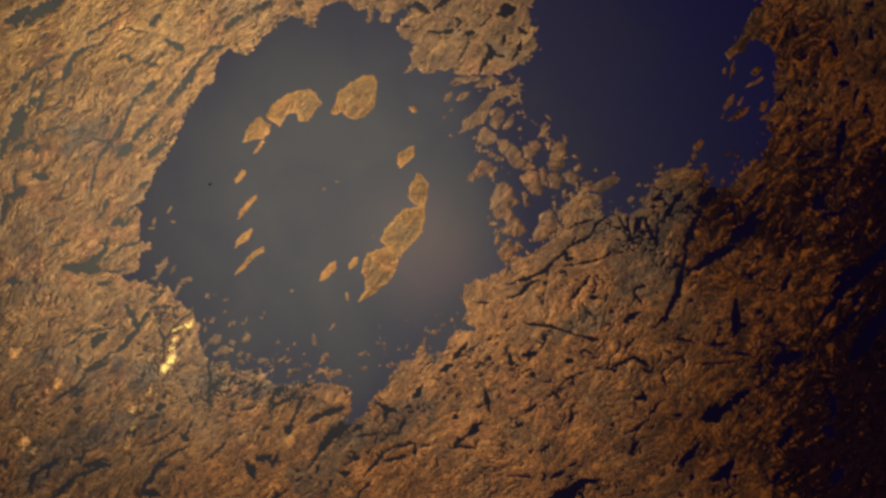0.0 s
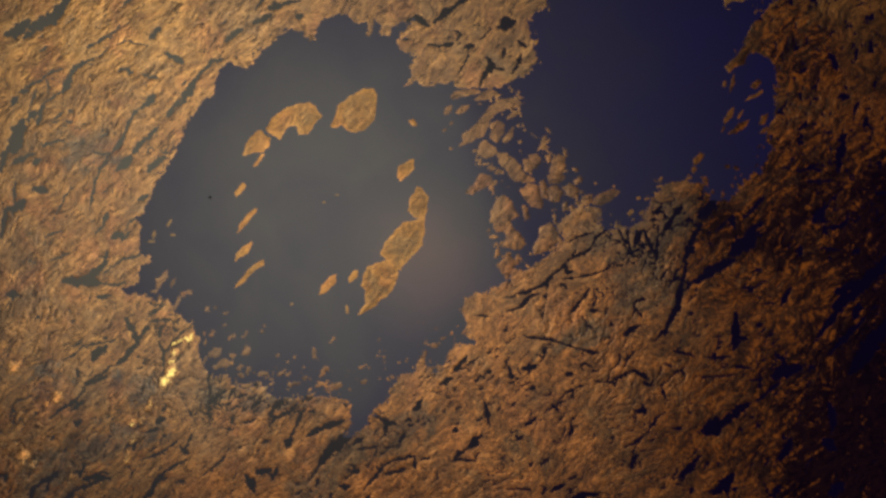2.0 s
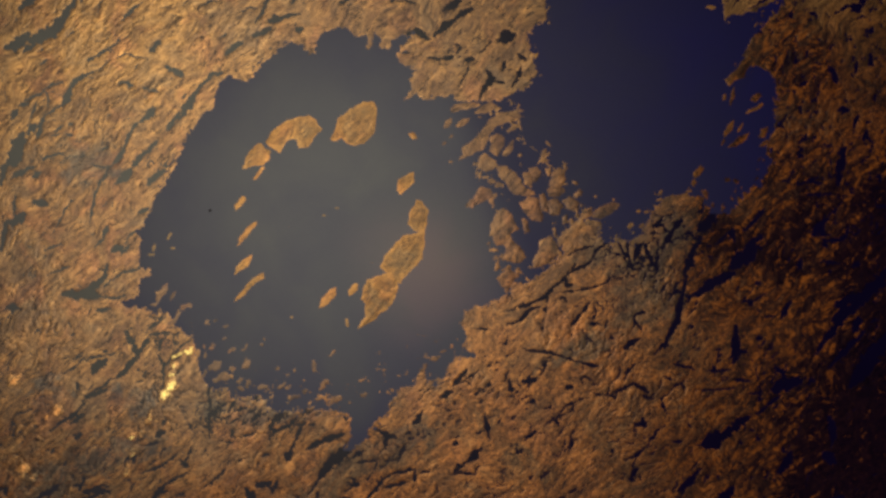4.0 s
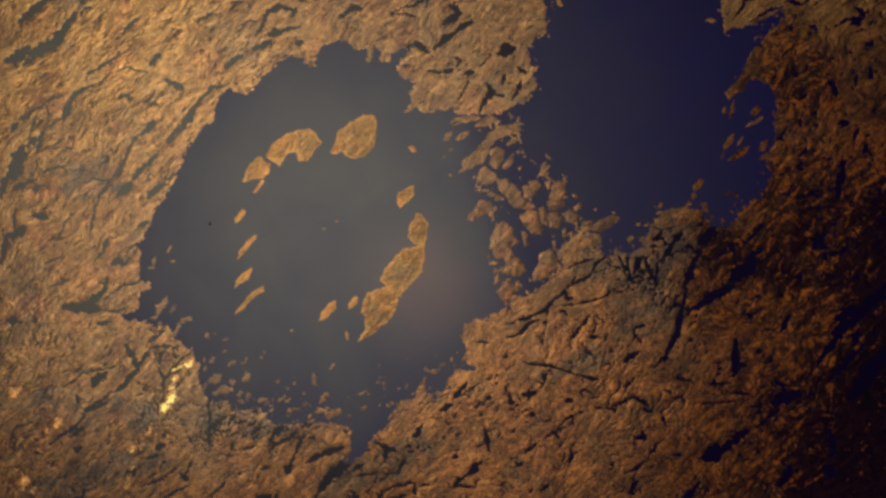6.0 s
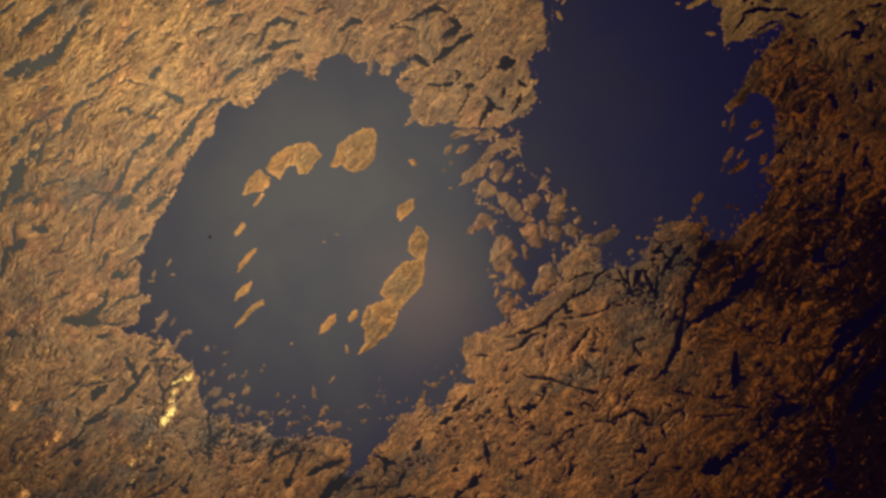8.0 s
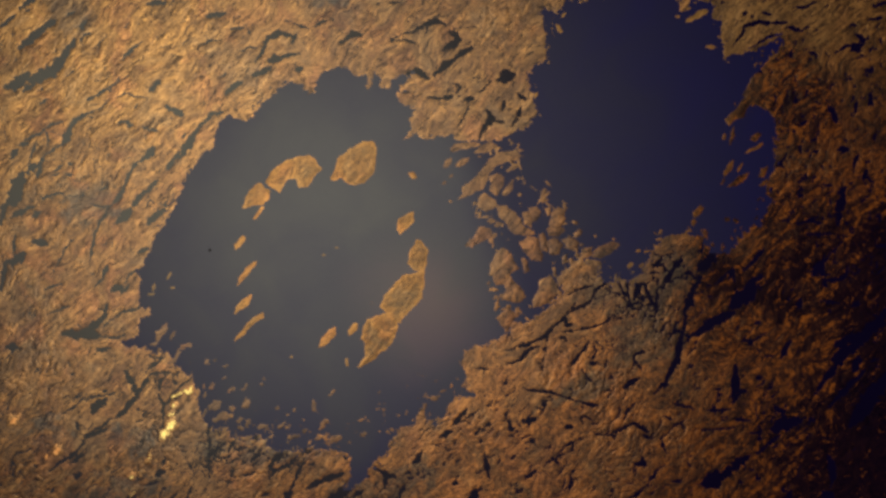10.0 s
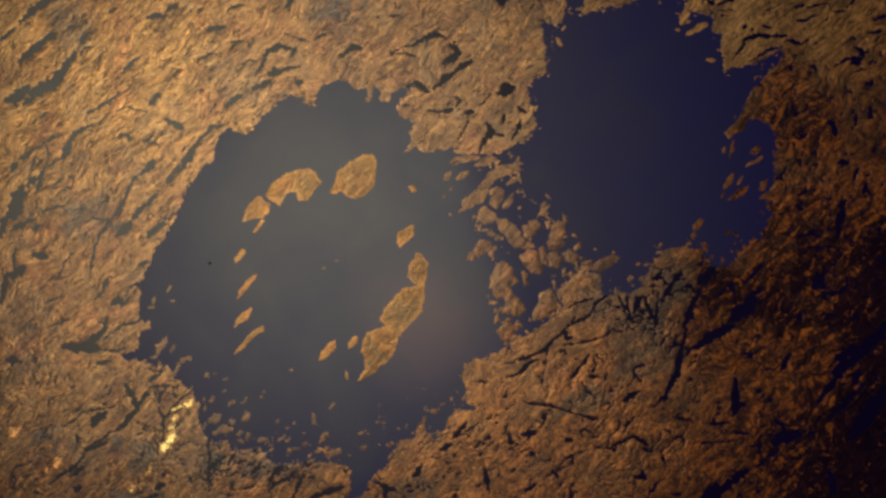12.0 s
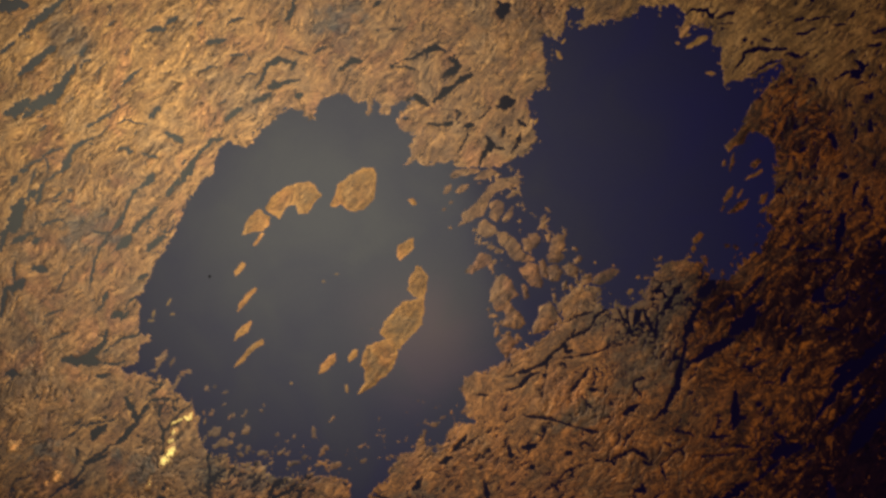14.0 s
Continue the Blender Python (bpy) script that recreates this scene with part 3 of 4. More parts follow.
WATER_JOINTS = [
    (8, 1138, 545, 1150, 570, 1162, 594), (7, 1153, 584, 1144, 562), (6, 1103, 593, 1130, 582, 1142, 592), (6, 1166, 556, 1160, 604), (6, 1094, 543, 1103, 560, 1114, 578), (13, 1192, 518, 1208, 506),
    (8, 1178, 549, 1188, 530, 1197, 513), (8, 1242, 536, 1228, 560, 1210, 604), (15, 1226, 566, 1217, 594), (20, 1238, 523, 1258, 508, 1264, 492), (8, 1266, 549, 1285, 535, 1298, 523), (8, 1213, 602, 1212, 625, 1203, 654)]
WATER_AREAS = [WATER_NORTH_WEST, WATER_UPPER_HEATH, WATER_RIDGE, WATER_WEST_BOGS, WATER_WEST_VALLEY, WATER_WEST_SHORE, WATER_SOUTH_WEST, WATER_CROSSING, WATER_SOUTH_CREEKS,
               WATER_SOUTH, WATER_OUTLET, WATER_MARSH, WATER_SOUTH_MIDDLE, WATER_NORTH, WATER_NORTH_LAKES, WATER_NORTH_ISTHMUS, WATER_PENINSULA, WATER_NORTH_EAST, WATER_EAST, WATER_DARK_COAST,
               WATER_SOUTH_EAST, WATER_FAR_SOUTH, WATER_SOUTH_EDGE, WATER_DARK_SOUTH, WATER_FAR_EAST, WATER_FAR_EAST_LAKES, WATER_FRACTURED, WATER_JOINTS]
PONDS = [(row[0], pairs(*row[1:])) for area in WATER_AREAS for row in area]

# bogs and mossy flats: centre, half length, half breadth, slope in degrees
MOSS = [(150, 400, 45, 60, 70), (232, 826, 36, 26, 0), (1030, 735, 60, 30, 10), (660, 925, 110, 40, 20), (560, 1000, 60, 50, 30),
        (190, 925, 60, 32, 20), (600, 30, 60, 25, 20), (1150, 640, 90, 60, 45), (120, 60, 40, 60, 50), (84, 802, 40, 20, 0),
        (272, 900, 40, 22, 20), (80, 980, 70, 50, 40), (740, 890, 40, 30, 0), (450, 846, 120, 24, -6), (1130, 545, 125, 70, 10)]


def moss_of(x, y):
    out = np.zeros(np.broadcast(x, y).shape)
    jx, jy = ragged(x, y, 22)
    for cx, cy, a, b, turn in MOSS:
        c, s = math.cos(radians(turn)), math.sin(radians(turn))
        u, v = ((jx - cx) * c - (jy - cy) * s) / a, ((jx - cx) * s + (jy - cy) * c) / b
        out = np.maximum(out, np.clip(1.5 - 1.3 * (u * u + v * v), 0, 1))
    return out


def falloff_of(x, y):
    """Light falloff painted as dark land: strong in the south-east, weaker along the south."""
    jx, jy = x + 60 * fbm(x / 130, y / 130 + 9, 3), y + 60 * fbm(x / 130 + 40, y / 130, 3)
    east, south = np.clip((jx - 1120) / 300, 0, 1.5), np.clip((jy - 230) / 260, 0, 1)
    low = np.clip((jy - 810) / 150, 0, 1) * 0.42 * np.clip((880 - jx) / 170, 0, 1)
    def dim_spot(cx, cy, r):
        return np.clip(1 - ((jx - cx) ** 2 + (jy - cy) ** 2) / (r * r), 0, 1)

    thick = 0.45 * dim_spot(1265, 590, 150) + 0.4 * dim_spot(1200, 545, 100) - 0.18 * dim_spot(1480, 720, 170) + 0.25 * dim_spot(1330, 470, 140) + 0.3 * dim_spot(1400, 930, 220) + 0.1 * dim_spot(1300, 400, 110) + 0.95 * dim_spot(1378, 232, 105)
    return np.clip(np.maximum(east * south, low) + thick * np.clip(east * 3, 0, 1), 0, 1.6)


def north_bright_of(x, y):
    """Extra brightness painted into the colour and gloss of the northern land."""
    jx, jy = x + 50 * fbm(x / 110 + 70, y / 110, 3), y + 50 * fbm(x / 110, y / 110 + 30, 3)
    east = np.clip((jx - 960) / 260, 0, 1) * np.clip((250 - jy) / 210, 0, 1)
    west = np.clip((560 - jx) / 260, 0, 1) * np.clip((440 - jy) / 220, 0, 1) * 0.6
    return np.maximum(east, west)


def rust_of(x, y):
    """Autumn dwarf birch, redder towards the south and east."""
    jx, jy = x + 70 * fbm(x / 120 + 20, y / 120, 3), y + 70 * fbm(x / 120, y / 120 + 55, 3)
    ring = 0.22 * np.clip(2.0 - 2.0 * ((x - 580) ** 2 + (y - 500) ** 2) / 250 ** 2, 0, 1)
    return np.clip(np.maximum((jx - 620) / 520 + (jy - 640) / 380, ring), 0, 1)


def relief(x, y):
    """Height of the land over the shore: low rises, drawn out along the grain."""
    u, v = grain_coords(x, y, 3.3)
    return (0.5 + 0.5 * fbm(u / 12, v / 12, 3, 0.5)) * 0.0125 + 0.006 * fbm(x / 18, y / 18, 3) + 0.02 * fbm(x / 90, y / 90, 2)


def height_of(d, x, y):
    up = np.maximum(d, 0)
    bank = 0.006 * (1 - np.exp(-up / 3.0)) + np.maximum(relief(x, y), 0.0) * (1 - np.exp(-up / 4.0))
    down = np.minimum(d, 0)
    bed = 0.006 * np.maximum(down, -4) - 0.33 * (1 - np.exp((np.minimum(down, -4) + 4) / 5.0))
    return np.where(d > 0, bank, bed)


def grid_mesh(name, x, y, z, material, keep=None, moss=None):
    """A sheet over a grid of chart places; keep: which cells."""
    h, w = z.shape
    idx = np.arange(h * w).reshape(h, w)
    quads = np.stack([idx[1:, :-1], idx[1:, 1:], idx[:-1, 1:], idx[:-1, :-1]], -1).reshape(-1, 4)
    if keep is not None:
        quads = quads[keep.reshape(-1)]
    used = np.unique(quads)
    back = np.zeros(h * w, int)
    back[used] = np.arange(len(used))
    quads = back[quads]
    wx, wy = world_xy(x, y)
    co = np.stack([wx, wy, z], -1).reshape(-1, 3)[used]
    me = bpy.data.meshes.new(name)
    me.vertices.add(len(co))
    me.vertices.foreach_set("co", co.ravel())
    me.loops.add(len(quads) * 4)
    me.loops.foreach_set("vertex_index", quads.ravel())
    me.polygons.add(len(quads))
    me.polygons.foreach_set("loop_start", np.arange(len(quads)) * 4)
    me.update(calc_edges=True)
    me.polygons.foreach_set("use_smooth", np.ones(len(quads), bool))
    if moss is not None:
        me.attributes.new("moss", "FLOAT", "POINT").data.foreach_set("value", moss.reshape(-1)[used].astype(np.float32))
        falloff = falloff_of(x, y).reshape(-1)[used]
        me.attributes.new("falloff", "FLOAT", "POINT").data.foreach_set("value", falloff.astype(np.float32))
        rust = rust_of(x, y).reshape(-1)[used]
        me.attributes.new("rust", "FLOAT", "POINT").data.foreach_set("value", rust.astype(np.float32))
        north_bright = north_bright_of(x, y).reshape(-1)[used]
        me.attributes.new("north_bright", "FLOAT", "POINT").data.foreach_set("value", north_bright.astype(np.float32))
    me.materials.append(material)
    return me


# ---- the ground ----
fine_x, fine_y = np.arange(-30, 1600, 1.5), np.arange(-30, 1078, 1.5)
outer = np.cumsum(3 * 1.17 ** np.arange(1, 46))
gx = np.concatenate([fine_x[0] - outer[::-1], fine_x, fine_x[-1] + outer])
gy = np.concatenate([fine_y[0] - outer[::-1], fine_y, fine_y[-1] + outer])
GX, GY = np.meshgrid(gx, gy)
RX, RY = ragged(GX + 2.6 * fbm(GX / 6 + 3, GY / 6, 2), GY + 2.6 * fbm(GX / 6, GY / 6 + 35, 2), 4.2)
SX, SY = ragged(GX + 1.3 * fbm(GX / 5 + 3, GY / 5, 2), GY + 1.3 * fbm(GX / 5, GY / 5 + 35, 2), 2.2)
SPREAD = 1.0 + 0.35 * fbm(GX / 9 + 60, GY / 9, 2)
d_ground = np.full(GX.shape, 1e3)
owner = np.full(GX.shape, -1)


def lower(rows, cols, d, tag):
    part_d = d_ground[rows, cols]
    hit = d < part_d
    owner[rows, cols][hit] = tag
    part_d[hit] = d[hit]


every = slice(None)
gu, gv = grain_coords(GX, GY, 2.4)
# skerries: shoals that break the surface along the marshy south shore and in the strait
shoal = fbm(GX / 10 + 11, GY / 10 + 23, 4, 0.6)
d_west = plain_west = polygon_distance(RX, RY, WEST)
band = np.clip((GY - 690 + 40 * fbm(GX / 60, GY / 60, 2)) / 60, 0, 1) * np.clip(1 + (d_west + 25) / 75, 0, 1)
band = np.maximum(band, np.clip(1 + (d_west + 8) / 22, 0, 1) * 0.4 * np.clip((GY - 640) / 60, 0, 1))
band = band * np.clip((np.hypot(GX - 650, (GY - 860) * 0.7) - 22) / 30, 0, 1)
bits = (shoal - 0.50 - 0.7 * (1 - band)) * 14
d_west = np.where(d_west < 0, np.maximum(d_west, bits), d_west)
d_east = plain_east = polygon_distance(RX, RY, EAST)
band = np.clip(1 + (d_east + 10) / 30, 0, 1) * np.where(GY > 400, 1.0, 0.5)
d_east = d_east + np.where(d_east < 0, band * np.clip(shoal - 0.2, 0, 1) * 50 * np.clip(-d_east / 10, 0, 1), 0)
d_strait = plain_strait = polygon_distance(RX, RY, STRAIT)
d_strait = d_strait + np.where(d_strait < 0, np.clip(shoal - 0.16, 0, 1) * 50 * np.clip((GX - 800) / 60, 0, 1), 0)
for tag, d, plain in ((1000, d_west, plain_west), (1001, d_east, plain_east), (1002, d_strait, plain_strait)):
    lower(every, every, np.where((d > 0) & (plain < 0), d / 5, d), tag)
# channels strung along the grain
rift = np.abs(fbm(gu / 20 + 15, gv / 17 + 60, 4, 0.55))
where = np.clip(fbm(GX / 70 + 33, GY / 70, 2) + 0.45, 0, 1)
lower(every, every, np.where(where > 0, rift * 45 - 1.7 * where, 1e3), 2000)
# fractured country south of the deep lake
crack = np.abs(fbm(SX / 20 + 90, SY / 20, 4, 0.55))
zone = np.clip(1.3 - ((GX - 1160) / 110) ** 2 - ((GY - 560) / 80) ** 2, 0, 1)
marsh = np.clip(1.2 - ((GX - 430) / 170) ** 2 - ((GY - 850) / 60) ** 2, 0, 1) * 0.6
marsh = np.maximum(marsh, np.clip(1.2 - ((GX - 300) / 50) ** 2 - ((GY - 690) / 60) ** 2, 0, 1) * 0.8)
zone = np.maximum(zone, marsh)
lower(every, every, np.where(zone > 0, crack * 60 - 7.5 * zone, 1e3), 2000)
for tag, (w, line) in enumerate(PONDS):
    reach = w + 20
    xs, ys = [p[0] for p in line], [p[1] for p in line]
    c0, c1 = np.searchsorted(gx, (min(xs) - reach, max(xs) + reach))
    r0, r1 = np.searchsorted(gy, (min(ys) - reach, max(ys) + reach))
    rows, cols = slice(r0, r1), slice(c0, c1)
    lower(rows, cols, stroke_distance(SX[rows, cols], SY[rows, cols], line, w * SPREAD[rows, cols]), tag)
# tarns: narrow hollows along the grain
gu, gv = gu + 4 * fbm(GX / 14, GY / 14 + 50, 3), gv + 4 * fbm(GX / 14 + 70, GY / 14, 3)
tarn = fbm(gu / 8 + 31, gv / 6.5 + 7, 4, 0.6) + 0.25 * fbm(GX / 90 + 3, GY / 90, 2)
busy = np.clip((GX - 700) / 300, 0, 1) * np.clip((GY - 520) / 200, 0, 1) * np.clip((1450 - GX) / 250, 0, 1)
lower(every, every, (1.04 - 0.22 * busy - tarn) * 7.0, 2000)
stroke = fbm(gu / 8 + 77, gv / 5.5 + 19, 3, 0.5)
stringy = np.clip((GY - 600 + 60 * fbm(GX / 80, GY / 80 + 7, 2)) / 120, 0, 1) * np.clip((1250 - GX) / 150, 0, 1)
lower(every, every, (1.03 - 0.20 * stringy - stroke) * 6.0, 2000)
pits = fbm(GX / 7 + 13, GY / 9 + 71, 3, 0.5)
rubble = np.clip((GX - 1270 + 60 * fbm(GX / 70 + 3, GY / 70, 2)) / 90, 0, 1) * np.clip((GY - 60) / 80, 0, 1) * np.clip((520 - GY) / 90, 0, 1)
lower(every, every, (1.25 - 0.50 * rubble - pits) * 6.0, 2000)
# joints: branching creeks that follow the shattered rock
joint = fracture_distance(GX + 9 * fbm(GX / 26 + 4, GY / 26, 2), GY + 9 * fbm(GX / 26, GY / 26 + 31, 2), 22.0)
south_east = np.clip((GX - 900 + 0.3 * (GY - 560)) / 260, 0, 1)
open_joint = fbm(GX / 24 + 5, GY / 24 + 61, 2) - 0.92 + 0.40 * south_east - 0.25 * np.clip((300 - GY) / 120, 0, 1) - 0.45 * np.clip((GX - 1300) / 160, 0, 1) * np.clip((GY - 520) / 150, 0, 1)
joint = joint - 2.0 * np.clip(open_joint * 4, -1, 1)
lower(every, every, np.where((open_joint > -0.1) & (joint < 2.2), joint, 1e3), 2000)
# true distances again, so that all shores slope alike
slope_y, slope_x = np.gradient(d_ground, gy, gx)
d_ground /= np.clip(np.hypot(slope_x, slope_y), 1.0, 12.0)
Z = height_of(d_ground, GX, GY)
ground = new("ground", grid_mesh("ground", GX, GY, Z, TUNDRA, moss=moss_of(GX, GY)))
tagged(ground, "ochre lichen heath and bare rock streaked along its grain", "ground", kind="structure")


def water_sheet(name, cells, rows0, cols0, z, material):
    """A level sheet made of one strip for each run of cells in a row."""
    verts, faces = [], []
    for r in range(cells.shape[0]):
        line = np.concatenate([[False], cells[r], [False]])
        turn = np.flatnonzero(line[1:] != line[:-1])
        for a, b in zip(turn[::2], turn[1::2]):
            k = len(verts)
            x0, y0 = world_xy(gx[cols0 + a], gy[rows0 + r])
            x1, y1 = world_xy(gx[cols0 + b], gy[rows0 + r + 1])
            verts += [(x0, y1, z), (x1, y1, z), (x1, y0, z), (x0, y0, z)]
            faces.append((k, k + 1, k + 2, k + 3))
    me = bpy.data.meshes.new(name)
    me.from_pydata(verts, [], faces)
    me.materials.append(material)
    return new(name, me)


def corner_min(a):
    return np.minimum(np.minimum(a[:-1, :-1], a[1:, :-1]), np.minimum(a[:-1, 1:], a[1:, 1:]))


def one_piece(mask):
    """The largest connected piece of a mask."""
    left, best = mask.copy(), np.zeros_like(mask)
    while left.sum() > best.sum():
        r, c = np.argwhere(left)[0]
        grown = np.zeros_like(mask)
        grown[r, c] = True
        while True:
            more = grown.copy()
            more[1:] |= grown[:-1]
            more[:-1] |= grown[1:]
            more[:, 1:] |= grown[:, :-1]
            more[:, :-1] |= grown[:, 1:]
            more &= mask
            if (more == grown).all():
                break
            grown = more
        if grown.sum() > best.sum():
            best = grown
        left &= ~grown
    return best


wet = corner_min(d_ground) < 2.0
cell_owner = owner[:-1, :-1].copy()
# a cell belongs to the water that its wettest corner belongs to
best = d_ground[:-1, :-1].copy()
for a, b in ((slice(1, None), slice(None, -1)), (slice(None, -1), slice(1, None)), (slice(1, None), slice(1, None))):
    better = d_ground[a, b] < best
    best[better] = d_ground[a, b][better]
    cell_owner[better] = owner[a, b][better]

CELL = 5
for tag, name, level, label in ((1000, "water_west", 0.0, "grey-green round lake with the sun glinting on it"),
                                (1001, "water_east", -0.0006, "deep navy lake with a ragged shore"),
                                (1002, "water_strait", -0.0012, "dark water between crowded rocky islands")):
    mask = wet & (cell_owner == tag)
    h, w = mask.shape[0] // CELL, mask.shape[1] // CELL
    coarse = one_piece(mask[:h * CELL, :w * CELL].reshape(h, CELL, w, CELL).any((1, 3)))
    ax, ay = GX[::CELL, ::CELL][:h + 1, :w + 1], GY[::CELL, ::CELL][:h + 1, :w + 1]
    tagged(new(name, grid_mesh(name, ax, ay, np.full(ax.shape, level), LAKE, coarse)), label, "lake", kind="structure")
rest = wet & (cell_owner == 2000)
for tag, p in enumerate(PONDS):
    mask = wet & (cell_owner == tag)
    rr, cc = np.flatnonzero(mask.any(1)), np.flatnonzero(mask.any(0))
    if not len(rr):
        continue
    rows, cols = slice(rr[0], rr[-1] + 1), slice(cc[0], cc[-1] + 1)
    main = one_piece(mask[rows, cols])
    rest[rows, cols] |= mask[rows, cols] & ~main
    rows, cols = slice(rr[0], rr[-1] + 2), slice(cc[0], cc[-1] + 2)
    ax, ay = GX[rows, cols], GY[rows, cols]
    river = math.dist(p[1][0], p[1][-1]) > 4 * p[0]
    name = "river" if river else "pond"
    ob = new(name, grid_mesh(name, ax, ay, np.full(ax.shape, -0.0018), POND, main))
    if river:
        tagged(ob, "narrow dark river reach in a rocky heath valley", "river", "river reaches")
    else:
        tagged(ob, "small dark lake in a hollow of the heath", "pond", "small lakes on the heath")
tarns = water_sheet("tarns", rest, 0, 0, -0.0018, POND)
tagged(tarns, "countless dark tarns strung along the rock's grain", "water", kind="stuff")


# ---- islands ----
def island(pts, label, rough=3.0, group="islands", name="island", material=None, lift=1.0, category="island", cell=1.25, on_ground=0.0, grow=0.0, grey=0.0):
    xs, ys = [p[0] for p in pts], [p[1] for p in pts]
    ax, ay = np.meshgrid(np.arange(min(xs) - 12, max(xs) + 12, cell), np.arange(min(ys) - 12, max(ys) + 12, cell))
    jx, jy = ragged(ax, ay, rough)
    d = grow - polygon_distance(jx, jy, pts)
    slope_y, slope_x = np.gradient(d, cell)
    d = d / np.clip(np.hypot(slope_x, slope_y), 1.0, 8.0)
    z = height_of(d, ax, ay)
    z = np.where(z > 0, z * lift, z)
    deep = np.maximum(np.maximum(d[:-1, :-1], d[1:, :-1]), np.maximum(d[:-1, 1:], d[1:, 1:]))
    z = np.where(d < -5, z - 0.2, z)
    if on_ground:
        ci, ri = np.clip(np.searchsorted(gx, ax), 0, len(gx) - 1), np.clip(np.searchsorted(gy, ay), 0, len(gy) - 1)
        z = np.maximum(Z[ri, ci], 0) + np.where(d > 0, on_ground + 0.003 * np.minimum(d, 5), -0.05)
    keep = deep > -8
    moss = np.maximum(moss_of(ax, ay), grey)
    if min(max(xs) - min(xs), max(ys) - min(ys)) < 20 or material:
        return tagged(new(name, grid_mesh(name, ax, ay, z, material or SHORE, keep, moss)), label, category, group)
    # a larger island: the hills, and the paler shore round them
    moss = np.maximum(moss, 0.6 * np.clip((d - 4) / 7, 0, 1) * np.clip(0.35 + 1.3 * fbm(ax / 22, ay / 22 + 9, 3), 0, 1))
    thing = tagged(new(name), label, category, group)
    hills = deep + 2.5 * fbm(ax[1:, 1:] / 9, ay[1:, 1:] / 9, 2) > 4.5
    hills = one_piece(hills & keep)
    base = Vector((*world_xy(sum(xs) / len(xs), sum(ys) / len(ys)), 0.0))
    thing.location = base
    for part_name, cells, stuff in (("upland", keep & hills, ISLE), ("shore", keep & ~hills, SHORE)):
        if cells.any():
            ob = new(part_name, grid_mesh(part_name, ax, ay, z, stuff, cells, moss))
            ob.parent = thing
            ob.location = -base
    return thing


def lens(cx, cy, length, breadth, turn):
    """The outline of a plain longish islet, a little askew."""
    c, s = math.cos(radians(turn)), math.sin(radians(turn))
    out = []
    for k in range(9):
        a = k / 9 * math.tau
        r = 1 + 0.18 * math.sin(2.7 * k + cx)
        u, v = math.cos(a) * length / 2 * r, math.sin(a) * breadth / 2 * r
        out.append((cx + u * c + v * s, cy - u * s + v * c))
    return out


RING = "ring of islands in the round lake"
for outline, label in zip((
        pairs(585, 365, 592, 345, 600, 325, 620, 310, 645, 298, 663, 297, 668, 315, 666, 345, 655, 362, 630, 378, 615, 370, 605, 360, 595, 367),
        pairs(470, 368, 480, 350, 500, 335, 530, 325, 548, 320, 560, 330, 572, 345, 560, 360, 545, 378, 530, 380, 525, 365, 510, 365, 495, 388, 485, 380),
        pairs(428, 418, 435, 395, 450, 375, 462, 372, 470, 380, 480, 385, 478, 398, 465, 410, 445, 412),
        pairs(673, 591, 682, 570, 700, 547, 713, 535, 735, 530, 751, 521, 753, 545, 748, 575, 736, 591, 716, 608, 711, 621, 699, 618, 686, 603),
        pairs(722, 514, 728, 490, 738, 470, 748, 474, 758, 490, 755, 510, 750, 528, 735, 526),
        pairs(634, 698, 645, 678, 646, 656, 639, 648, 641, 628, 650, 613, 666, 606, 684, 601, 699, 608, 705, 622, 701, 642, 691, 656, 675, 671, 655, 688)), (
        "large rounded ochre island with one blunt corner", "crescent-shaped ochre island with a notched inner shore",
        "short wedge-shaped ochre island beside a crescent island", "broad ochre island with a rugged spine and paler shore",
        "small knobbly ochre island joined to a broader one", "hook-shaped ochre island tapering to a sharp point")):
    island(outline, label, 2.5, RING)
for outline in (
        lens(458, 424, 32, 7, 52), lens(425, 476, 32, 11, 52), lens(437, 529, 60, 11, 50), lens(430, 585, 46, 13, 46),
        pairs(413, 653, 430, 630, 445, 612, 468, 600, 469, 610, 450, 620, 430, 642),
        pairs(562, 665, 570, 645, 585, 630, 597, 625, 595, 640, 580, 655), lens(625, 629, 26, 12, 55),
        pairs(702, 455, 705, 435, 720, 425, 732, 420, 733, 440, 722, 452, 708, 462), lens(732, 357, 16, 10, -40)):
    island(outline, "slender ochre island in the round lake", 1.8, RING)
for row in ((597, 486, 9, 4, 0), (574, 498, 7, 4, 20), (614, 688, 16, 6, 100), (516, 678, 7, 5, 0), (300, 535, 18, 5, 60), (272, 556, 16, 6, 70),
            (306, 556, 10, 5, 0), (268, 568, 14, 6, 10), (590, 645, 5, 3, 0)):
    island(lens(*row), "tiny low grey islet barely above the lake", 1.2, "islets", "islet", grey=0.9)
island(lens(372, 490, 5.2, 5.2, 0), "tiny black rock standing in the lake", 0.5, "islets", "rock", ROCK, 2.0, "rock")

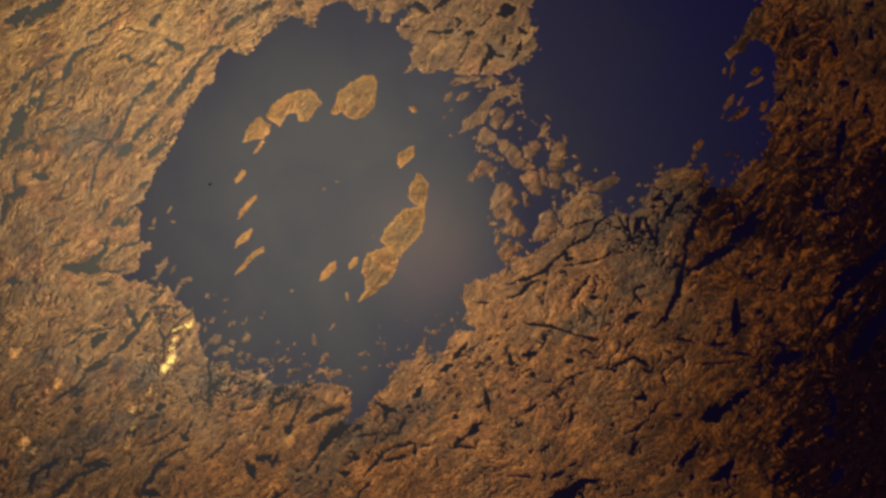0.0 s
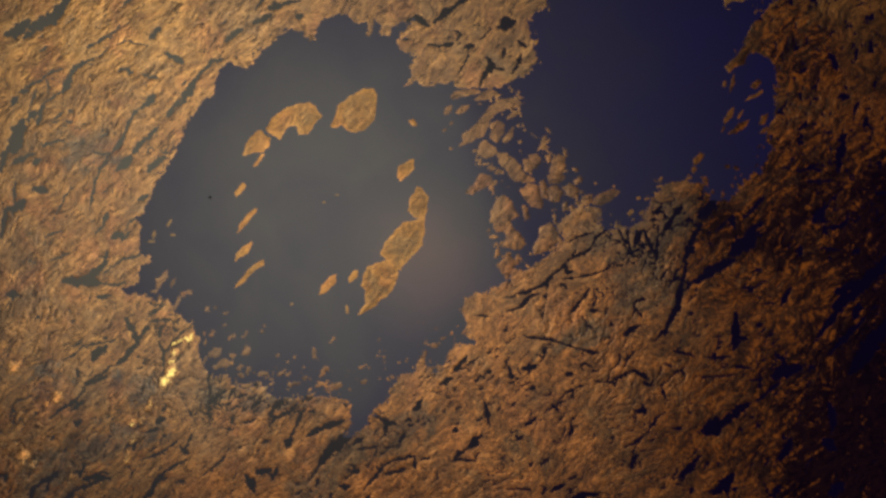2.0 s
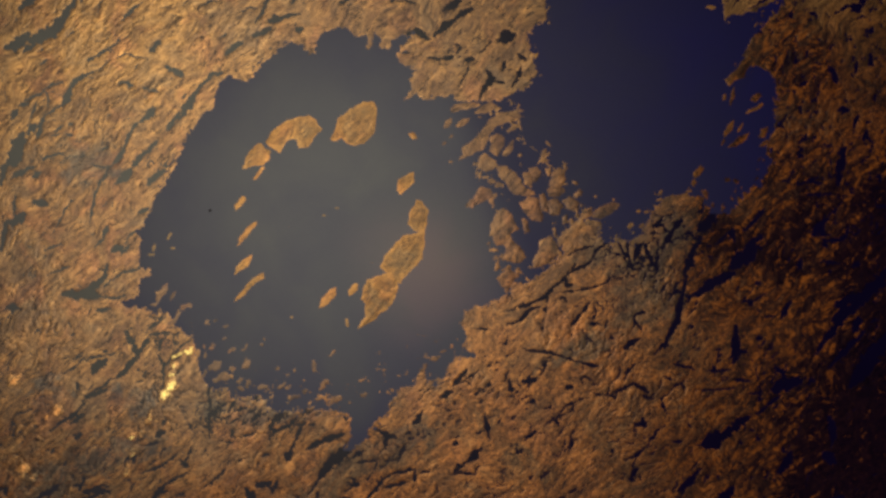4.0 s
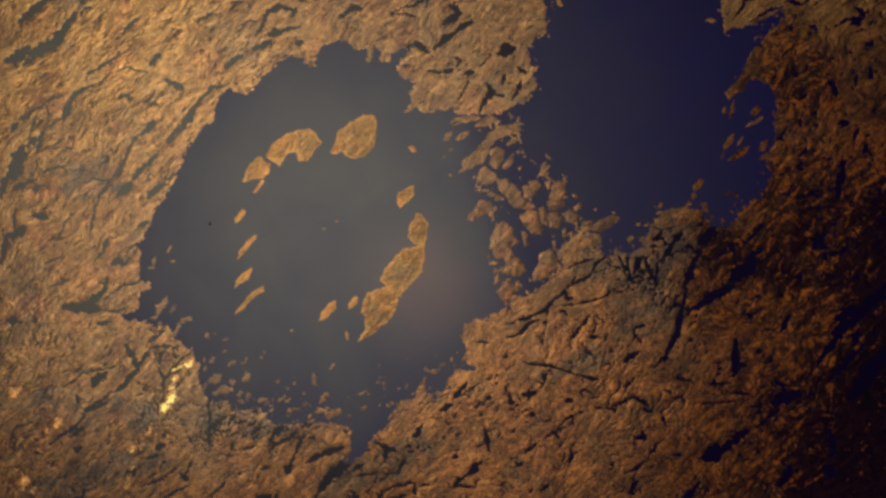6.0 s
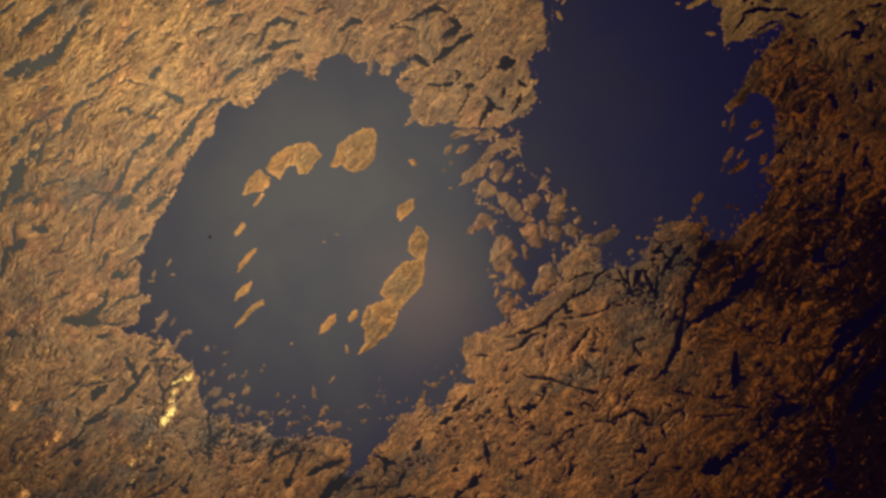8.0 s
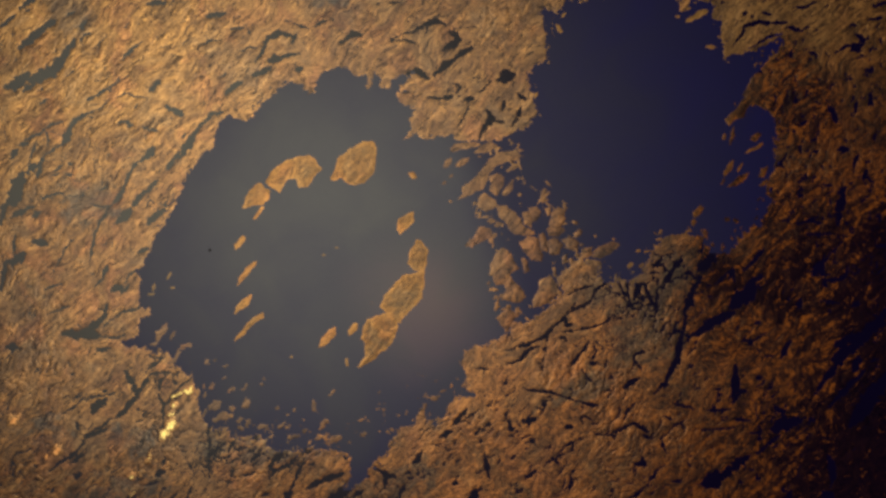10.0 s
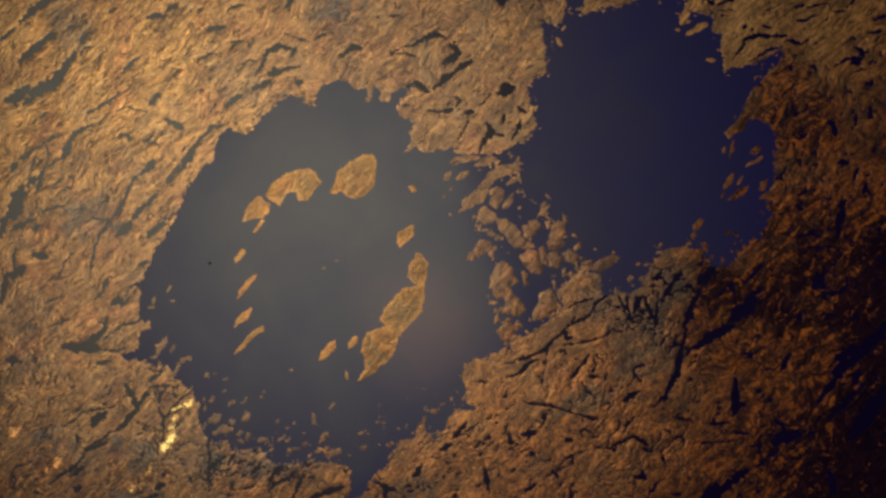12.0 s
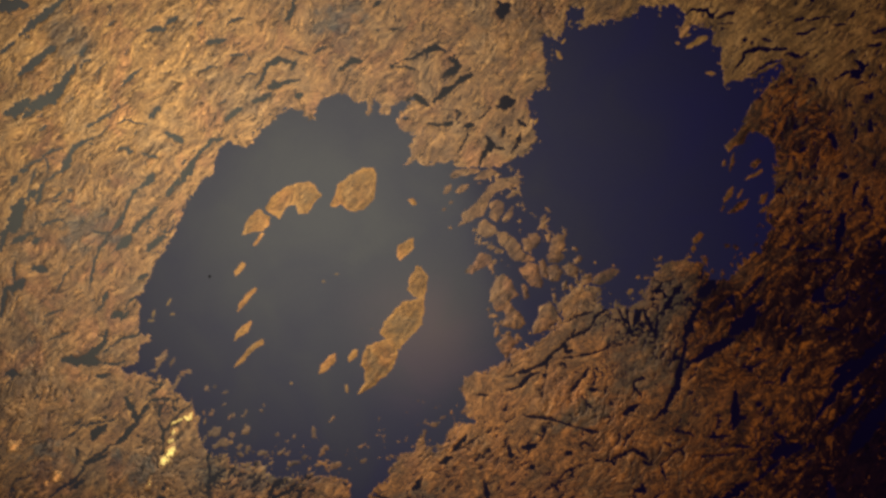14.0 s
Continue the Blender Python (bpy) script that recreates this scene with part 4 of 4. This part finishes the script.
STRAIT_ISLANDS = [
    pairs(811, 399, 822, 380, 838, 366, 852, 350, 866, 330, 884, 318, 905, 314, 922, 322, 918, 328, 905, 330, 885, 338, 872, 345, 864, 362, 855, 380, 835, 386),
    pairs(798, 314, 803, 302, 840, 298, 848, 302, 825, 308), pairs(842, 318, 850, 306, 868, 300, 879, 303, 870, 312, 855, 316),
    pairs(869, 364, 880, 356, 890, 362, 888, 378, 880, 391, 868, 386), pairs(891, 390, 897, 376, 908, 366, 907, 382, 899, 391)]
STRAIT_ISLANDS += [
    pairs(849, 396, 858, 389, 867, 398, 877, 402, 880, 413, 862, 419, 850, 413), pairs(880, 412, 896, 414, 911, 420, 919, 434, 926, 446, 902, 447, 886, 430),
    pairs(937, 416, 948, 413, 958, 424, 956, 433, 946, 438, 940, 426), pairs(927, 425, 935, 424, 945, 438, 941, 446, 931, 441),
    pairs(974, 446, 979, 425, 990, 415, 1001, 420, 999, 436, 991, 449), pairs(900, 448, 925, 446, 942, 452, 945, 459, 925, 462, 908, 457)]
STRAIT_ISLANDS += [
    pairs(840, 470, 849, 450, 868, 451, 873, 465, 860, 470, 846, 475), pairs(826, 482, 832, 472, 845, 470, 846, 478, 836, 484),
    pairs(924, 478, 935, 464, 950, 469, 956, 490, 959, 506, 945, 504, 930, 492), pairs(954, 462, 963, 459, 971, 478, 967, 494, 960, 490),
    pairs(972, 478, 985, 469, 996, 480, 987, 495, 973, 496), pairs(970, 452, 984, 446, 998, 452, 988, 463, 974, 464), pairs(999, 471, 1008, 464, 1023, 478, 1018, 488, 1005, 485)]
STRAIT_ISLANDS += [
    pairs(869, 516, 877, 498, 890, 487, 901, 495, 909, 512, 916, 520, 905, 530, 896, 547, 880, 550, 874, 532), pairs(891, 546, 905, 539, 919, 555, 931, 570, 923, 581, 905, 578, 892, 576, 897, 560),
    pairs(881, 612, 890, 600, 902, 594, 913, 604, 906, 615, 899, 631, 888, 622), pairs(944, 589, 951, 566, 959, 545, 972, 534, 985, 545, 985, 568, 971, 581, 955, 587)]
STRAIT_ISLANDS += [
    pairs(925, 505, 933, 506, 938, 526, 931, 528), pairs(1049, 501, 1061, 485, 1085, 477, 1098, 482, 1082, 495, 1062, 504), pairs(1034, 502, 1038, 488, 1046, 486, 1047, 498)]
for outline in STRAIT_ISLANDS:
    island(outline, "ragged ochre island in a crowded strait", 3.0, "islands in the strait", material=BROKEN, grow=1.5)
STRAIT_BLOCKS = [(907, 344, 26, 8, 30), (818, 335, 28, 12, 30), (793, 335, 22, 11, 60), (1000, 505, 18, 8, 75), (916, 600, 18, 8, 80), (962, 388, 18, 8, 60), (970, 372, 14, 5, -45),
                 (870, 437, 14, 8, 0), (884, 443, 16, 8, -20), (876, 464, 10, 8, 60), (866, 548, 8, 4, 50), (1026, 457, 12, 12, 0), (1001, 417, 9, 5, 30), (880, 590, 16, 7, 60),
                 (800, 358, 10, 6, 45), (787, 371, 10, 6, 30), (799, 403, 7, 5, 0), (850, 325, 8, 4, 0)]
for row in STRAIT_BLOCKS:
    island(lens(*row), "small broken block of ochre rock in a crowded strait", 1.6, "islands in the strait", "islet", BROKEN)
EAST_ROWS = [(1238, 72, 34, 13, 25), (1222, 82, 18, 8, 20), (1259, 130, 18, 8, 0), (1236, 421, 28, 13, 50), (1228, 441, 14, 9, 70), (1287, 436, 11, 10, 0), (990, 97, 18, 9, -60), (998, 74, 12, 5, 40),
             (1302, 437, 10, 9, 0), (1291, 345, 36, 11, 60), (1308, 367, 44, 12, 36), (1352, 352, 24, 11, 60), (1296, 288, 34, 7, 80), (1282, 289, 12, 8, 80),
             (1338, 290, 22, 11, 40), (1336, 309, 40, 7, 30)]
EAST_MORE = [(1311, 343, 22, 5, 60), (1280, 369, 14, 5, 50), (1170, 457, 9, 6, 40), (1130, 490, 10, 6, 20), (1144, 492, 8, 5, 0), (1116, 516, 14, 9, 60), (1055, 464, 6, 5, 0), (950, 215, 12, 5, 70),
             (1086, 471, 6, 4, 0), (1352, 372, 18, 7, 40), (1200, 76, 8, 5, 0), (1122, 546, 14, 8, 60), (1136, 540, 12, 9, 50), (1136, 516, 12, 7, 40)]
island(pairs(1358, 243, 1350, 225, 1330, 214, 1314, 222, 1304, 238, 1294, 248, 1284, 258, 1290, 270, 1301, 259, 1318, 254, 1321, 242, 1332, 229, 1344, 234),
       "hooked spit of low brown land round a dark bay", 1.6, "islands in the deep lake")
for row in EAST_ROWS + EAST_MORE:
    island(lens(*row), "low brown islet in the deep lake", 1.6, "islands in the deep lake")
SOUTH_ROWS = [(286, 636, 40, 13, 60), (276, 650, 22, 9, 20), (305, 642, 22, 7, 65), (318, 672, 18, 7, 50), (331, 660, 22, 14, 40), (310, 682, 34, 9, 30), (385, 764, 30, 16, 45), (394, 786, 28, 16, 35), (433, 762, 20, 13, 60),
              (410, 735, 14, 8, 40), (436, 731, 12, 8, 60), (378, 732, 16, 9, 30), (396, 712, 12, 7, 50), (366, 690, 12, 6, 40), (382, 686, 9, 6, 30),
              (402, 694, 10, 6, 60), (486, 772, 10, 7, 50), (500, 800, 18, 10, 20), (556, 766, 22, 12, 110), (570, 800, 24, 9, 45), (594, 826, 28, 10, 15)]
SOUTH_MORE = [(362, 748, 18, 8, 70), (360, 776, 16, 8, 60), (380, 792, 18, 9, 30), (412, 772, 12, 7, 60), (422, 790, 14, 8, 40), (540, 808, 14, 9, 40), (520, 822, 20, 9, 10), (468, 800, 18, 9, 30), (440, 798, 14, 10, 60), (641, 790, 12, 6, 20), (640, 815, 12, 6, 40),
              (586, 740, 12, 6, 20), (752, 770, 22, 8, 70), (772, 754, 16, 6, 40), (786, 742, 14, 6, 30),
              (460, 730, 9, 6, 0), (465, 718, 6, 5, 0), (520, 770, 8, 6, 30), (426, 806, 16, 8, 0), (372, 770, 14, 8, 50), (560, 826, 16, 8, 30)]
for row in SOUTH_ROWS + SOUTH_MORE:
    island(lens(*row), "small scattered islet near the marshy shore", 6.0, "islets by the south shore", "islet", BROKEN, grey=0.55)

# ---- bright glints, modelled as pale flats with an orange halo ----
GLINTS = [(294, 814, 30, 18, 20), (302, 798, 26, 17, 50), (305, 782, 18, 11, 40), (311, 768, 18, 10, 60), (312, 751, 12, 5, 60), (322, 746, 15, 5, 40), (331, 741, 11, 4, 30), (339, 736, 15, 5, 55),
         (101, 842, 22, 15, 40), (82, 855, 10, 6, 60), (26, 789, 22, 15, 60), (41, 948, 26, 16, 70), (57, 962, 14, 9, 40), (232, 890, 16, 10, 30),
         (236, 914, 24, 8, 60), (226, 950, 22, 8, 80), (250, 884, 14, 7, 40), (264, 858, 22, 8, 60), (20, 630, 14, 8, 70)]
for x, y, a, b, turn in GLINTS:
    flat = tagged(new("glint_spot"), "bright glint modelled as a pale flat with an orange halo" if x > 110 else "orange glow modelled as a flat with a halo fringe", "sand", "sand flats")
    flat.location = (*world_xy(x, y), 0.0)
    for part_name, wider, stuff, up in (("halo_fringe", 6 if b > 6 else 3, GLINT_HALO, 0.004), ("sand", -3 if b > 6 else 0, GLINT_PALE if x > 110 else GLINT_ORANGE, 0.012)):
        ob = island(lens(x, y, a + wider, max(b + wider, 3.5), turn), "", 5.0, "", part_name, stuff, 1.0, "", 0.9, up)
        ob.parent = flat
        ob.location = -flat.location
